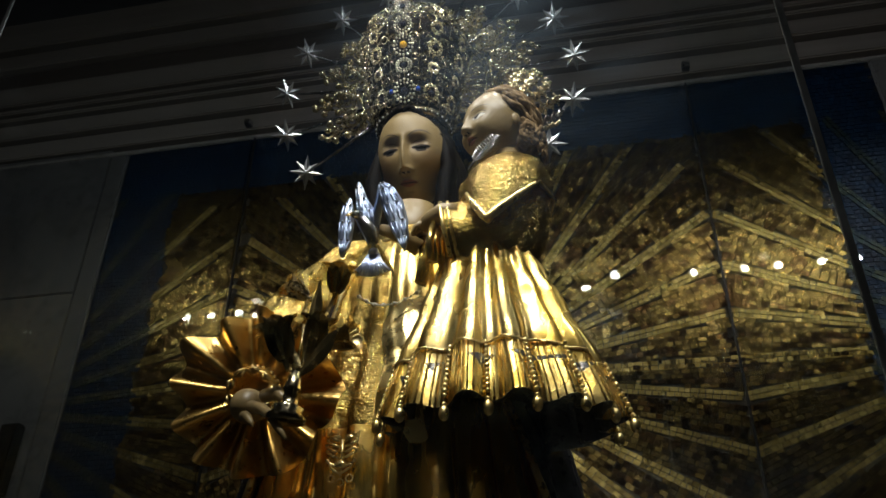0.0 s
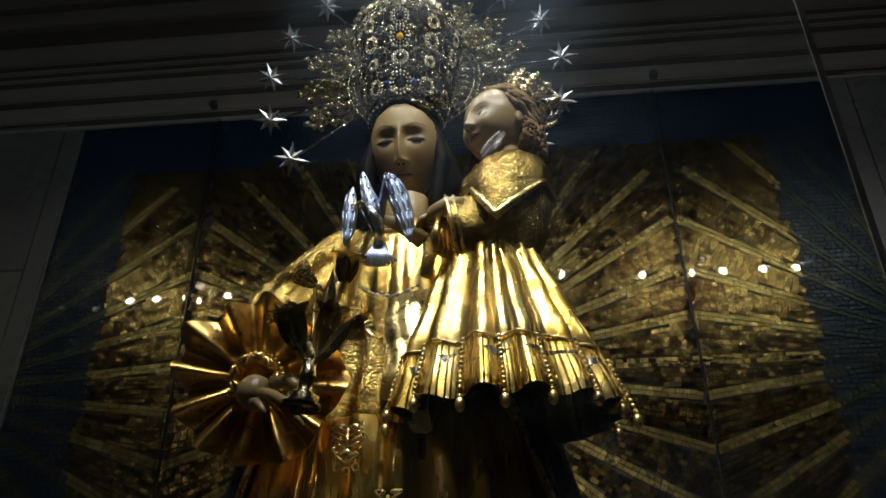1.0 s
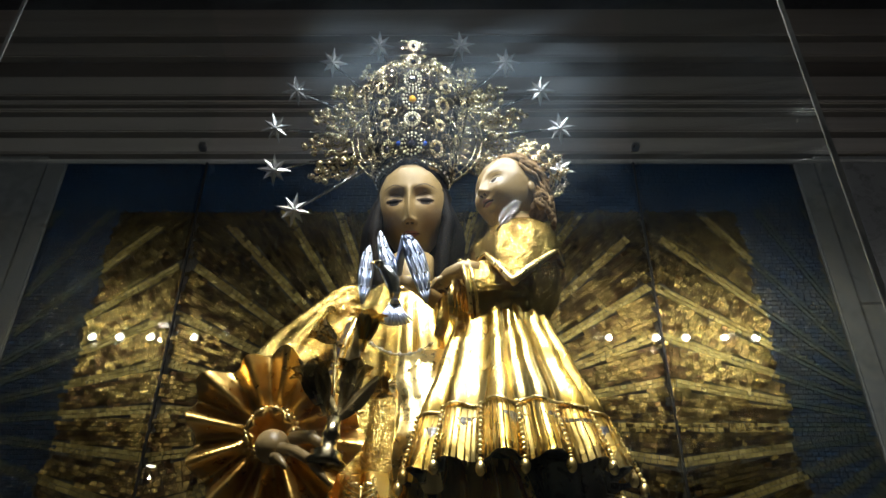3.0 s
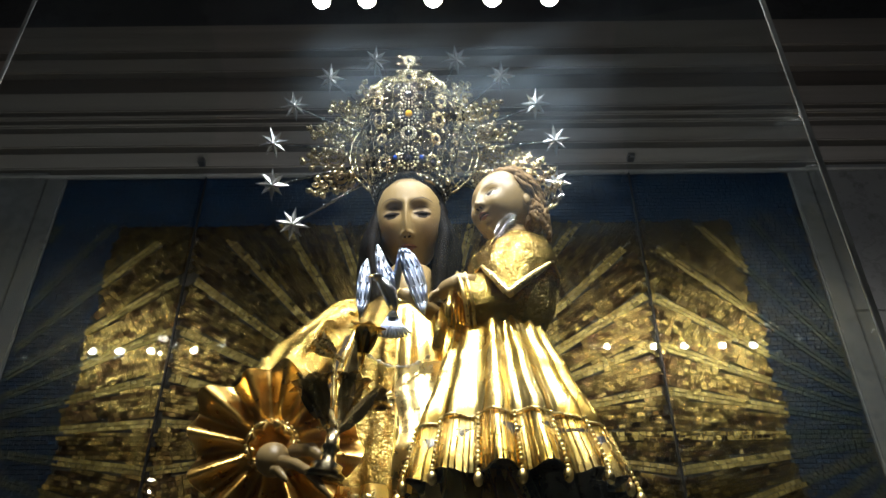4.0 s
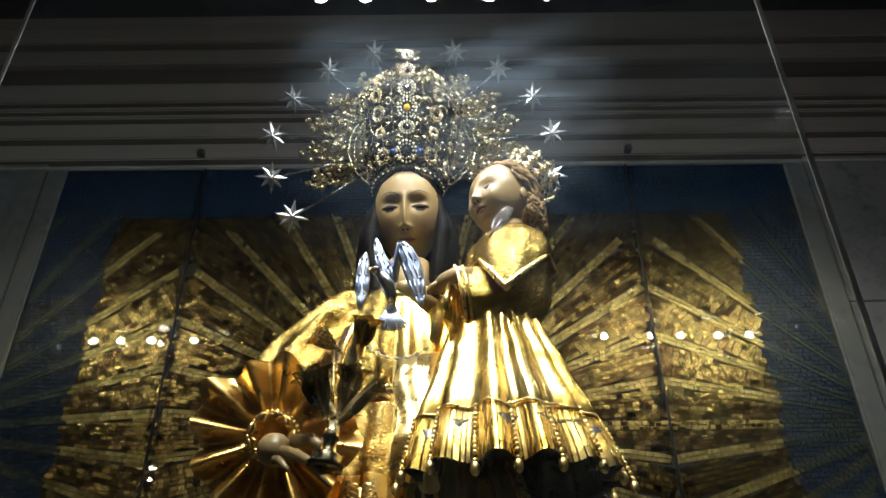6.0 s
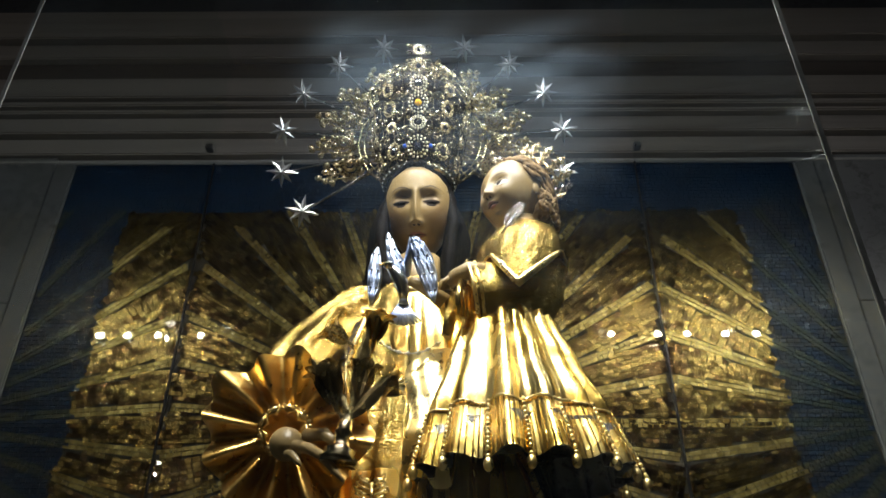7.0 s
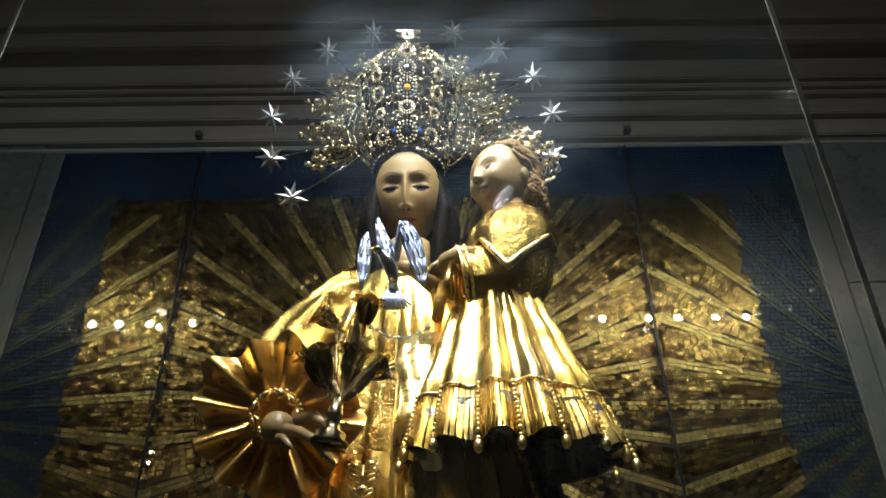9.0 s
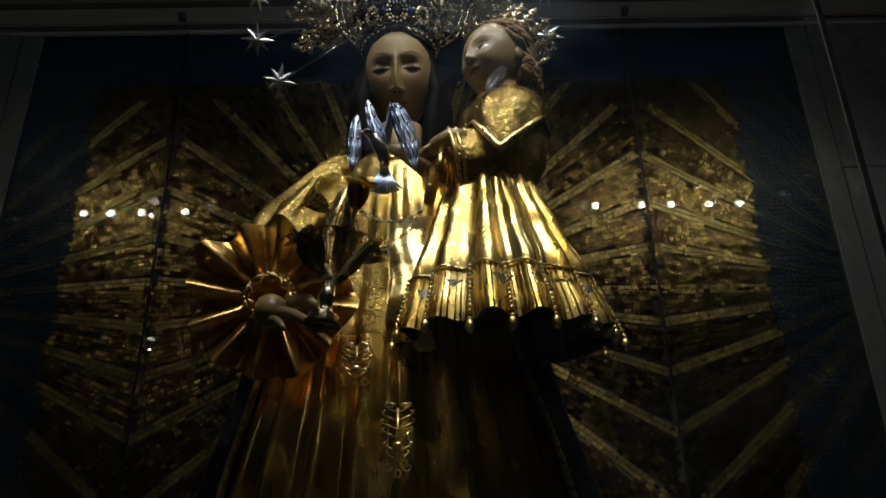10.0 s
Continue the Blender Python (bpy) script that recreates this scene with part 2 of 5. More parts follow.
UMBER_GLASS = tessera_mat("umber_tesserae", ((0.0, (0.07, 0.035, 0.014)), (0.5, (0.16, 0.09, 0.03)), (1.0, (0.10, 0.05, 0.018))), 1.0, 0.14, False, (0.05, 0.025, 0.01), 0.15)
DIM_GLASS = tessera_mat("mirrored_ray_tesserae", ((0.0, (0.02, 0.04, 0.035)), (0.5, (0.07, 0.075, 0.035)), (1.0, (0.006, 0.025, 0.045))), 0.6, 0.24, False, (0.01, 0.03, 0.05), 0.2)
BLUE_GLASS.node_tree.nodes["Principled BSDF"].inputs["Specular IOR Level"].default_value = 0.22
ONE_GOLD = tessera_mat("single_gold_tessera", GROUND_STOPS, 1.0, 0.11, True, spread=0.12)


# ---- building helpers ----
def mesh_object(name, bm, material, smooth=False):
    me = bpy.data.meshes.new(name)
    bm.to_mesh(me)
    bm.free()
    for m in material if isinstance(material, (list, tuple)) else [material]:
        me.materials.append(m)
    if smooth:
        me.shade_smooth()
    return new(name, me)


def part(name, bm, material, parent, label="", smooth=False):
    ob = mesh_object(name, bm, material, smooth)
    ob.parent = parent
    return tagged(ob, label)


def box(x0, x1, y0, y1, z0, z1, bevel=0.0, bm=None):
    own = bm or bmesh.new()
    r = bmesh.ops.create_cube(own, size=1, matrix=Matrix.LocRotScale(((x0 + x1) / 2, (y0 + y1) / 2, (z0 + z1) / 2), None, (x1 - x0, y1 - y0, z1 - z0)))
    if bevel:
        vs = set(r["verts"])
        bmesh.ops.bevel(own, geom=[e for e in own.edges if e.verts[0] in vs], offset=bevel, segments=2, affect="EDGES")
    return own


def lathe(profile, n=24, m=Matrix(), bm=None):
    """A turned solid: (radius, height) pairs about z."""
    bm = bm or bmesh.new()
    rings = [[bm.verts.new(m @ Vector((r * math.cos(6.28319 * i / n), r * math.sin(6.28319 * i / n), h))) for i in range(n)] for r, h in profile]
    for a, b in zip(rings, rings[1:]):
        for i in range(n):
            bm.faces.new((a[i], a[(i + 1) % n], b[(i + 1) % n], b[i]))
    for ring, flip in ((rings[0], True), (rings[-1], False)):
        if (ring[0].co - ring[n // 2].co).length > 1e-5:
            bm.faces.new(ring[::-1] if flip else ring)
    return bm


def tube(points, radii, n=8, bm=None, flat=1.0, index=0):
    """A round or flattened rod along points, closed at both ends."""
    bm = bm or bmesh.new()
    pts = [Vector(p) for p in points]
    if isinstance(radii, (int, float)):
        radii = [radii] * len(pts)
    side = None
    rings = []
    for i, p in enumerate(pts):
        d = (pts[min(i + 1, len(pts) - 1)] - pts[max(i - 1, 0)]).normalized()
        if side is None:
            side = d.orthogonal().normalized()
        side = (side - d * side.dot(d)).normalized()
        other = d.cross(side)
        rings.append([bm.verts.new(p + radii[i] * (side * math.cos(6.28319 * j / n) + other * flat * math.sin(6.28319 * j / n))) for j in range(n)])
    for a, b in zip(rings, rings[1:]):
        for j in range(n):
            bm.faces.new((a[j], a[(j + 1) % n], b[(j + 1) % n], b[j])).material_index = index
    bm.faces.new(rings[0][::-1]).material_index = index
    bm.faces.new(rings[-1]).material_index = index
    return bm


def ball(c, r, bm=None, u=12, v=8, m=None, index=0):
    bm = bm or bmesh.new()
    r = r if isinstance(r, (tuple, list)) else (r, r, r)
    mm = Matrix.Translation(c) @ (m or Matrix()) @ Matrix.Diagonal((*r, 1))
    rings = [[bm.verts.new(mm @ Vector((math.sin(3.14159 * j / v) * math.cos(6.28319 * i / u), math.sin(3.14159 * j / v) * math.sin(6.28319 * i / u), -math.cos(3.14159 * j / v)))) for i in range(u)] for j in range(1, v)]
    ends = [bm.verts.new(mm @ Vector((0, 0, h))) for h in (-1, 1)]
    for a, b in zip(rings, rings[1:]):
        for i in range(u):
            bm.faces.new((a[i], a[(i + 1) % u], b[(i + 1) % u], b[i])).material_index = index
    for i in range(u):
        bm.faces.new((ends[0], rings[0][(i + 1) % u], rings[0][i])).material_index = index
        bm.faces.new((ends[1], rings[-1][i], rings[-1][(i + 1) % u])).material_index = index
    return bm


def grid(rows, bm=None, around=True, index=0, caps=(False, False)):
    """A skin over rows of points; around closes each row on itself."""
    bm = bm or bmesh.new()
    vs = [[bm.verts.new(p) for p in row] for row in rows]
    n = len(vs[0])
    for a, b in zip(vs, vs[1:]):
        for j in range(n if around else n - 1):
            bm.faces.new((a[j], a[(j + 1) % n], b[(j + 1) % n], b[j])).material_index = index
    if caps[0]:
        bm.faces.new(vs[0][::-1]).material_index = index
    if caps[1]:
        bm.faces.new(vs[-1]).material_index = index
    return bm


def lerp(table, z):
    """Values between the rows of a table sorted by its first column."""
    if z <= table[0][0]:
        return table[0][1:]
    for a, b in zip(table, table[1:]):
        if z <= b[0]:
            f = (z - a[0]) / (b[0] - a[0])
            f = f * f * (3 - 2 * f) * 0.5 + f * 0.5
            return [p + (q - p) * f for p, q in zip(a[1:], b[1:])]
    return table[-1][1:]


# ---- the chapel ----


def structure(name, bm, material, label, category):
    return tagged(mesh_object(name, bm, material), label, category, kind="structure")


structure("floor", box(-3.6, 3.7, -4.8, 1.4, -0.1, 0.0), FLOOR, "polished brownish marble chapel floor", "floor")
structure("ceiling", box(-3.6, 3.7, -4.8, 1.4, 4.95, 5.1), PLASTER, "dark plain plaster ceiling above the cornice", "ceiling")
structure("wall_west", box(-3.6, -3.4, -4.8, 1.4, 0, 4.95), PLASTER, "dark plain side wall of the chapel", "wall")
structure("wall_east", box(3.5, 3.7, -4.8, 1.4, 0, 4.95), PLASTER, "dark plain side wall of the chapel", "wall")
structure("wall_south", box(-3.4, 3.5, -4.8, -4.6, 0, 4.95), PLASTER, "dark plain wall opposite the shrine", "wall")
MX0, MX1, MZ0, MZ1 = -1.325, 1.395, 1.15, 3.487
FW = 0.075
wall = tagged(new("wall_north"), "grey veined marble slabs round the mosaic", "wall", kind="structure")
slabs = [(-3.4, -2.35), (-2.346, MX0 - FW - 0.003), (MX1 + FW + 0.003, 2.4), (2.404, 3.5)]
for x0, x1 in slabs:
    for z0, z1 in ((0, 1.45), (1.453, 2.87), (2.873, MZ1 + 0.03)):
        part("slab", box(x0, x1, 0.985, 1.3, z0, z1, 0.003), MARBLE, wall)
part("slab", box(MX0 - FW, MX1 + FW, 0.985, 1.3, 0, MZ0 - 0.08, 0.003), MARBLE, wall)
part("backing", box(-3.4, 3.5, 1.3, 1.4, 0, 4.95), PLASTER, wall)
part("upper_wall", box(-3.4, 3.5, 1.05, 1.3, MZ1 + 0.03, 4.95), CORNICE, wall)
frame_thing = tagged(new("trim_frame"), "pale stone frame moulding round the mosaic", "trim", kind="structure")
for side, xa, xb in (("jamb", MX0 - FW, MX0), ("jamb", MX1, MX1 + FW)):
    part(side, box(xa, xb, 0.983, 1.3, MZ0 - 0.08, MZ1 - 0.002, 0.006), MARBLE, frame_thing)
part("head", box(-3.4, 3.5, 0.982, 1.29, MZ1 - 0.004, MZ1 + 0.014, 0.003), TRIM_STONE, frame_thing, "thin pale stone fillet")
part("foot", box(MX0, MX1, 0.975, 1.3, MZ0 - 0.08, MZ0, 0.006), MARBLE, frame_thing)
entab = tagged(new("trim_cornice"), "stepped brown-grey marble entablature with horizontal mouldings", "cornice", kind="structure")
# recessed bands take the darker stone in place of their shade
for z0, z1, y0, stone in ((3.502, 3.530, 1.035, SHADED_STONE), (3.533, 3.612, 0.985, CORNICE), (3.615, 3.632, 1.02, SHADED_STONE), (3.635, 3.712, 0.975, CORNICE), (3.715, 3.732, 1.02, SHADED_STONE),
                          (3.735, 3.755, 0.97, CORNICE), (3.757, 3.770, 1.02, SHADED_STONE), (3.772, 3.795, 0.965, CORNICE), (3.797, 3.815, 1.02, SHADED_STONE), (3.818, 3.925, 0.965, CORNICE),
                          (3.928, 4.030, 0.985, SHADED_STONE), (4.033, 4.115, 0.955, CORNICE), (4.118, 4.150, 1.03, SHADED_STONE), (4.153, 4.320, 0.95, CORNICE)):
    part("moulding", box(-3.4, 3.5, y0, 1.05, z0, z1, 0.005), stone, entab, "" if stone is CORNICE else "brown marble recess band, its shade put into the colour")
part("frieze", box(-3.4, 3.5, 1.0, 1.05, 4.323, 4.617, 0.004), PLASTER, entab, "dark plain frieze")
part("crown_moulding", box(-3.4, 3.5, 0.86, 1.05, 4.62, 4.95, 0.01), PLASTER, entab)

# box added for a dark spot on the wall, its true nature unknown
box_thing = tagged(new("wall_box"), "small dark box added for an unidentified dark spot on the marble wall", "switch box")
part("housing", box(-1.50, -1.435, 0.945, 0.985, 2.15, 2.38, 0.006), SEAL, box_thing)
part("cover", box(-1.494, -1.441, 0.941, 0.945, 2.158, 2.372, 0.002), PEWTER, box_thing)

# ---- glass case ----
case = tagged(new("glass_case"), "frameless clear glass case standing round the statue", "glass case")
for ex, ey, bx, clamp_x in ((-0.801, -0.217, -0.801, -0.801), (0.682, -0.424, 0.799, 0.795)):
    run = Vector((bx - ex, 0.986 - ey, 0))
    m = Matrix.Translation((ex, ey, 0)) @ Euler((0, 0, -math.atan2(run.x, run.y))).to_matrix().to_4x4()
    bm = box(-0.005, 0.005, 0.002, run.length, 0.95, 4.0, 0.0012)
    bm.transform(m)
    ob = part("pane", bm, SIDE_GLASS, case, "tall clear side pane with a polished edge")
    ob.visible_shadow = False
    # thin pale strip added in front of the edge in place of its gleam
    bm = box(-0.0045, 0.0045, -0.0025, 0.0015, 0.95, 4.0, 0.001)
    bm.transform(m)
    part("ground_edge", bm, EDGE, case, "pale strip standing in for light in the polished edge")
    part("clamp", box(clamp_x - 0.013, clamp_x + 0.013, 0.90, 0.934, 3.49, 3.512, 0.003), STEEL, case, "small steel clamp")

for sx in (-1, 1):
    part("corner_seal", box(0.788 if sx > 0 else -0.794, 0.794 if sx > 0 else -0.788, 0.962, 0.9755, 0.95, 3.47, 0.002), SEAL, case, "black silicone corner joint")
run = Vector((0.682 + 0.801, -0.424 + 0.217, 0))
bm = box(0.012, run.length - 0.012, -0.004, 0.004, 0.95, 4.0, 0.001)
bm.transform(Matrix.Translation((-0.801, -0.217, 0)) @ Euler((0, 0, math.atan2(run.y, run.x))).to_matrix().to_4x4())
ob = part("front_pane", bm, FRONT_GLASS, case, "clear front pane with wipe marks and a bluish film added for lamp glare")
ob.visible_shadow = False
ob = part("back_pane", box(-0.794, 0.794, 0.976, 0.984, 0.95, 3.47, 0.001), GLASS, case, "clear back pane in front of the mosaic")
ob.visible_shadow = False
for x0, x1 in ((MX0 + 0.01, -0.808), (0.808, MX1 - 0.01)):
    ob = part("cover_pane", box(x0, x1, 0.976, 0.984, 1.2, 3.47, 0.001), GLASS, case, "clear pane over the outer mosaic")
    ob.visible_shadow = False

# ---- lamps ----
bar = tagged(new("spot_bar"), "slim dark lighting bar with a row of lit white spots", "lamp")
part("rail", box(-0.30, 0.48, LAMP_Y - 0.014, LAMP_Y + 0.014, LAMP_Z + 0.035, LAMP_Z + 0.06, 0.003), PEWTER, bar)
for lx in LAMP_X:
    m = Matrix.Translation((lx, LAMP_Y, LAMP_Z))
    head = part("spot_head", lathe([(0.012, 0.035), (0.026, 0.03), (0.026, -0.010), (0.023, -0.010), (0.021, -0.004)], 20, m), PEWTER, bar, "", True)
    part("lens", lathe([(0.0, -0.026), (0.010, -0.024), (0.017, -0.018), (0.0205, -0.010), (0.0205, -0.005)], 16, m), LENS, head, "glaring white lens", True).visible_shadow = False
part("hanger", tube([(-0.2, LAMP_Y, LAMP_Z + 0.05), (-0.2, LAMP_Y, 4.95)], 0.004, 6), PEWTER, bar)
part("hanger", tube([(0.45, LAMP_Y, LAMP_Z + 0.05), (0.45, LAMP_Y, 4.95)], 0.004, 6), PEWTER, bar)
for x0, x1, xs in ((-1.64, -1.02, WASH_X[:4]), (0.80, 1.61, WASH_X[4:])):
    side_bar = tagged(new("wash_bar"), "slim dark lighting bar beside the glass case with lit spots", "lamp", "wash bars")
    part("rail", box(x0, x1, WASH_Y - 0.014, WASH_Y + 0.014, WASH_Z + 0.035, WASH_Z + 0.06, 0.003), PEWTER, side_bar)
    for hx in (x0 + 0.1, x1 - 0.1):
        part("hanger", tube([(hx, WASH_Y, WASH_Z + 0.05), (hx, WASH_Y, 4.95)], 0.004, 6), PEWTER, side_bar)
    for lx in xs:
        m = look((lx, WASH_Y, WASH_Z), (lx * 0.75, 1.0, 2.00 if lx < 0 else 1.85))
        head = part("spot_head", lathe([(0.012, 0.035), (0.021, 0.03), (0.021, -0.010), (0.018, -0.010), (0.016, -0.004)], 20, m), PEWTER, side_bar, "", True)
        part("lens", lathe([(0.0, -0.022), (0.008, -0.020), (0.013, -0.015), (0.0155, -0.010), (0.0155, -0.005)], 16, m), WASH_LENS, head, "glaring white lens", True).visible_shadow = False
        part("clip", tube([(lx, WASH_Y, WASH_Z + 0.012), (lx, WASH_Y, WASH_Z + 0.05)], 0.004, 6), PEWTER, head)
# fixtures added for the unseen front light, above the view
for lx in FRONT_X:
    aim = FRONT_AIM + Vector((0.3 * lx, 0, 0))
    th = tagged(new("ceiling_spot"), "unseen white spotlight on an added ceiling arm aimed at the statue", "lamp", "ceiling spots")
    m = look((lx, FRONT_Y, FRONT_Z), aim)
    part("housing", lathe([(0.020, 0.16), (0.034, 0.14), (0.034, 0.012), (0.030, 0.012), (0.029, 0.02)], 20, m), PEWTER, th, "", True)
    part("lens", lathe([(0.0, 0.008), (0.015, 0.010), (0.028, 0.016), (0.028, 0.024)], 20, m), FRONT_LENS, th, "glaring white lens", True).visible_shadow = False
    part("arm", tube([m @ Vector((0, 0.0, 0.155)), (lx, FRONT_Y - 0.06, 4.95)], 0.008, 8), PEWTER, th)
for px, py, pz in PENDANTS:
    th = tagged(new("pendant_lamp"), "small lit globe pendant hanging in the chapel", "lamp", "chapel pendants")
    part("globe", ball((px, py, pz), (0.030, 0.03, 0.010), u=24, v=16), PENDANT_GLASS, th, "", True)
    part("rod", tube([(px, py, pz + 0.02), (px, py, 4.95)], 0.008), STEEL, th)
    part("ceiling_rose", lathe([(0.06, 4.95), (0.06, 4.93), (0.02, 4.915)], 20, Matrix.Translation((px, py, 0))), STEEL, th)

# ---- mosaic ----
CX, CZ, GROUND_TOP, GX = 0.01, 2.44, 3.262, 1.125
STEP = 11.0
SEAM = 0.791


def mosaic():
    rng = random.Random(4)
    panel = tagged(new("mosaic_panel"), "wall mosaic of gold sunburst rays on deep blue", "mosaic", kind="structure")
    part("bed", box(MX0, MX1, 1.0, 1.29, MZ0, MZ1 - 0.002), GROUT, panel, "dark grout")
    sets = {"ray": ([], []), "ground": ([], []), "umber": ([], []), "blue": ([], []), "dim": ([], [])}
    singles = []

    def tile(kind, cx, cz, ang, w, h):
        c, s = math.cos(ang), math.sin(ang)
        tu, tv = rng.gauss(0, 0.03), rng.gauss(0, 0.03)
        lift = rng.uniform(0.0035, 0.0055) + (0.003 if kind == "dim" else 0)
        top, low = [], []
        for a, b in ((-1, -1), (1, -1), (1, 1), (-1, 1)):
            u, v = a * w / 2 * rng.uniform(0.93, 1.0), b * h / 2 * rng.uniform(0.92, 1.0)
            x, z = cx + u * c - v * s, cz + u * s + v * c
            top.append((x, 1.0 - lift - tu * u - tv * v, z))
            low.append((x, 1.003, z))
        if kind == "ground" and 0.50 < cx < 0.79 and 2.36 < cz < 2.62 and len(singles) < 300:
            singles.append(top + low)
            return
        vs, fs = sets[kind]
        n = len(vs)
        vs.extend(top + low)
        fs.extend([(n, n + 1, n + 2, n + 3)] + [(n + i, n + 4 + i, n + 4 + (i + 1) % 4, n + (i + 1) % 4) for i in range(4)])

    def inside(x, z):
        return MX0 + 0.01 < x < MX1 - 0.01 and 1.55 < z < MZ1 - 0.012

    def edge(z):
        return GX - 0.01 + 0.010 * math.sin(z * 23) + 0.022 * noise.noise(Vector((z * 55, 3.1, 0)))

    def is_gold(x, z):
        return z < GROUND_TOP and abs(x - 0.03) < edge(z)

    def lay(kind, cx, cz, ang, w, h):
        """A piece inside the seams, and beyond the seam its mirror image laid as a tile, dulled on blue."""
        if abs(cx) < SEAM - 0.003:
            tile(kind, cx, cz, ang, w, h)
            twin = math.copysign(2 * SEAM, cx) - cx
            if MX0 + 0.012 < twin < MX1 - 0.012:
                if is_gold(twin, cz):
                    tile(kind, twin, cz, math.pi - ang, w, h)
                elif kind == "ray":
                    tile("dim", twin, cz, math.pi - ang, w, h)

    rays = [radians(STEP * i) for i in range(33)]
    ray_half = 0.0155
    for i, a in enumerate(rays):
        c, s = math.cos(a), math.sin(a)
        reach = 1.0 if i % 2 == 0 else 0.96
        if i in (0, 16, 17):
            reach = 1.3
        for row in (-0.5, 0.5):
            u = 0.2 + rng.random() * 0.01
            while u < reach:
                w = rng.uniform(0.015, 0.024)
                x, z = CX + c * (u + w / 2) - s * row * 0.0150, CZ + s * (u + w / 2) + c * row * 0.0150
                if inside(x, z) and z < GROUND_TOP:
                    lay("ray", x, z, a, w - 0.002, 0.0132)
                u += w
    for i, a in enumerate(rays):
        mid = a + radians(STEP / 2)
        c, s = math.cos(mid), math.sin(mid)
        half = radians(STEP / 2)
        v = -0.3
        while v < 0.3:
            h = rng.uniform(0.014, 0.0175)
            u = 0.18 + rng.random() * 0.02
            while u < 2.2:
                w = rng.uniform(0.016, 0.027)
                um, vm = u + w / 2, v + h / 2
                u += w
                x, z = CX + c * um - s * vm, CZ + s * um + c * vm
                if abs(math.atan2(vm, um)) > half or not inside(x, z) or not is_gold(x, z):
                    continue
                gap = um * math.sin(half) - abs(vm) * math.cos(half)
                if gap < ray_half + h * 0.12 and 0.2 < um < 1.0:
                    continue
                dark = noise.noise(Vector((um * 7, vm * 45 + 9.3 * i, 1.7 * i))) > 0.24 and rng.random() < 0.8
                lay("umber" if dark else "ground", x, z, mid, w - 0.0018, h - 0.0016)
            v += h
    z = 1.56
    while z < MZ1 - 0.012:
        h = rng.uniform(0.014, 0.017)
        x = MX0 + 0.004
        while x < MX1 - 0.02:
            w = rng.uniform(0.016, 0.027)
            if not is_gold(x + w / 2, z + h / 2):
                tile("blue", x + w / 2, z + h / 2, rng.gauss(0, 0.05), w - 0.0009, h - 0.0009)
            x += w
        z += h
    for kind, mat in (("ray", RAY_GOLD), ("ground", GROUND_GOLD), ("umber", UMBER_GLASS), ("blue", BLUE_GLASS), ("dim", DIM_GLASS)):
        me = bpy.data.meshes.new(kind + "_tesserae")
        me.from_pydata(*[sets[kind][0], [], sets[kind][1]])
        me.materials.append(mat)
        ob = new(kind + "_tesserae", me)
        ob.parent = panel
        tagged(ob, {"ray": "bright gold glass tesserae in rays", "ground": "gold and brown glass tesserae", "umber": "dark umber glass tesserae", "dim": "dull green-gold mirror image of the rays, laid as tiles in the blue border", "blue": "deep blue glass tesserae"}[kind], kind="stuff")
    for pts in singles:
        me = bpy.data.meshes.new("tessera")
        me.from_pydata(pts, [], [(0, 1, 2, 3)] + [(i, 4 + i, 4 + (i + 1) % 4, (i + 1) % 4) for i in range(4)])
        me.materials.append(ONE_GOLD)
        ob = new("tessera", me)
        ob.parent = panel
    return panel

# ---- plinth ----
plinth = tagged(new("plinth"), "plain grey marble plinth under the statue", "plinth")
part("shaft", box(-0.55, 0.6, -0.1, 0.6, 0.0, 1.12, 0.01), MARBLE, plinth)
part("cap", box(-0.6, 0.65, -0.15, 0.65, 1.12, 1.2, 0.012), MARBLE, plinth)

# ---- the statue: one mesh ----
Z_UP = Vector((0, 0, 1))
FACE_TURN = Euler((radians(22), radians(-1), radians(-3))).to_matrix()


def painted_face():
    """Flesh paint with brown eyelids, warm cheeks and chin; socket and cheek shade is put into the colour."""
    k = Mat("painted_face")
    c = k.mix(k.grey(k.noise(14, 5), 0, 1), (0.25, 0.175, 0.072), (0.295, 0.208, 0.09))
    # tinted spots: shade round the eyes and on the cheek sides, painted in
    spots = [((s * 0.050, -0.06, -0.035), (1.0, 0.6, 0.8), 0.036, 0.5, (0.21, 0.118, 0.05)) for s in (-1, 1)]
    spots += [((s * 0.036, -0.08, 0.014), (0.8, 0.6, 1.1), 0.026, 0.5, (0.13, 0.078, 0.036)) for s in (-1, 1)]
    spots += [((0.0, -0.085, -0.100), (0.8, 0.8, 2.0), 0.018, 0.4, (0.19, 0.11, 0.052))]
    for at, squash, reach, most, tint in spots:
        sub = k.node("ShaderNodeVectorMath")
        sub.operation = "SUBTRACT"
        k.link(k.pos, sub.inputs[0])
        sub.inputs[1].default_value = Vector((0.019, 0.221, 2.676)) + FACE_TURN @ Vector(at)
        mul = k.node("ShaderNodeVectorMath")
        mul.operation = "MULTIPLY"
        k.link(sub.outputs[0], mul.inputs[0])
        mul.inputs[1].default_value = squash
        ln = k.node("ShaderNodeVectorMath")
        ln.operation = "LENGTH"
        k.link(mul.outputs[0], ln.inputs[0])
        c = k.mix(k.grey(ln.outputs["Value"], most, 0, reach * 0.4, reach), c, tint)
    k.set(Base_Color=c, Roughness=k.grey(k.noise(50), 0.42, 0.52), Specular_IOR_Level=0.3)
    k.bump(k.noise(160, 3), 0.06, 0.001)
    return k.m


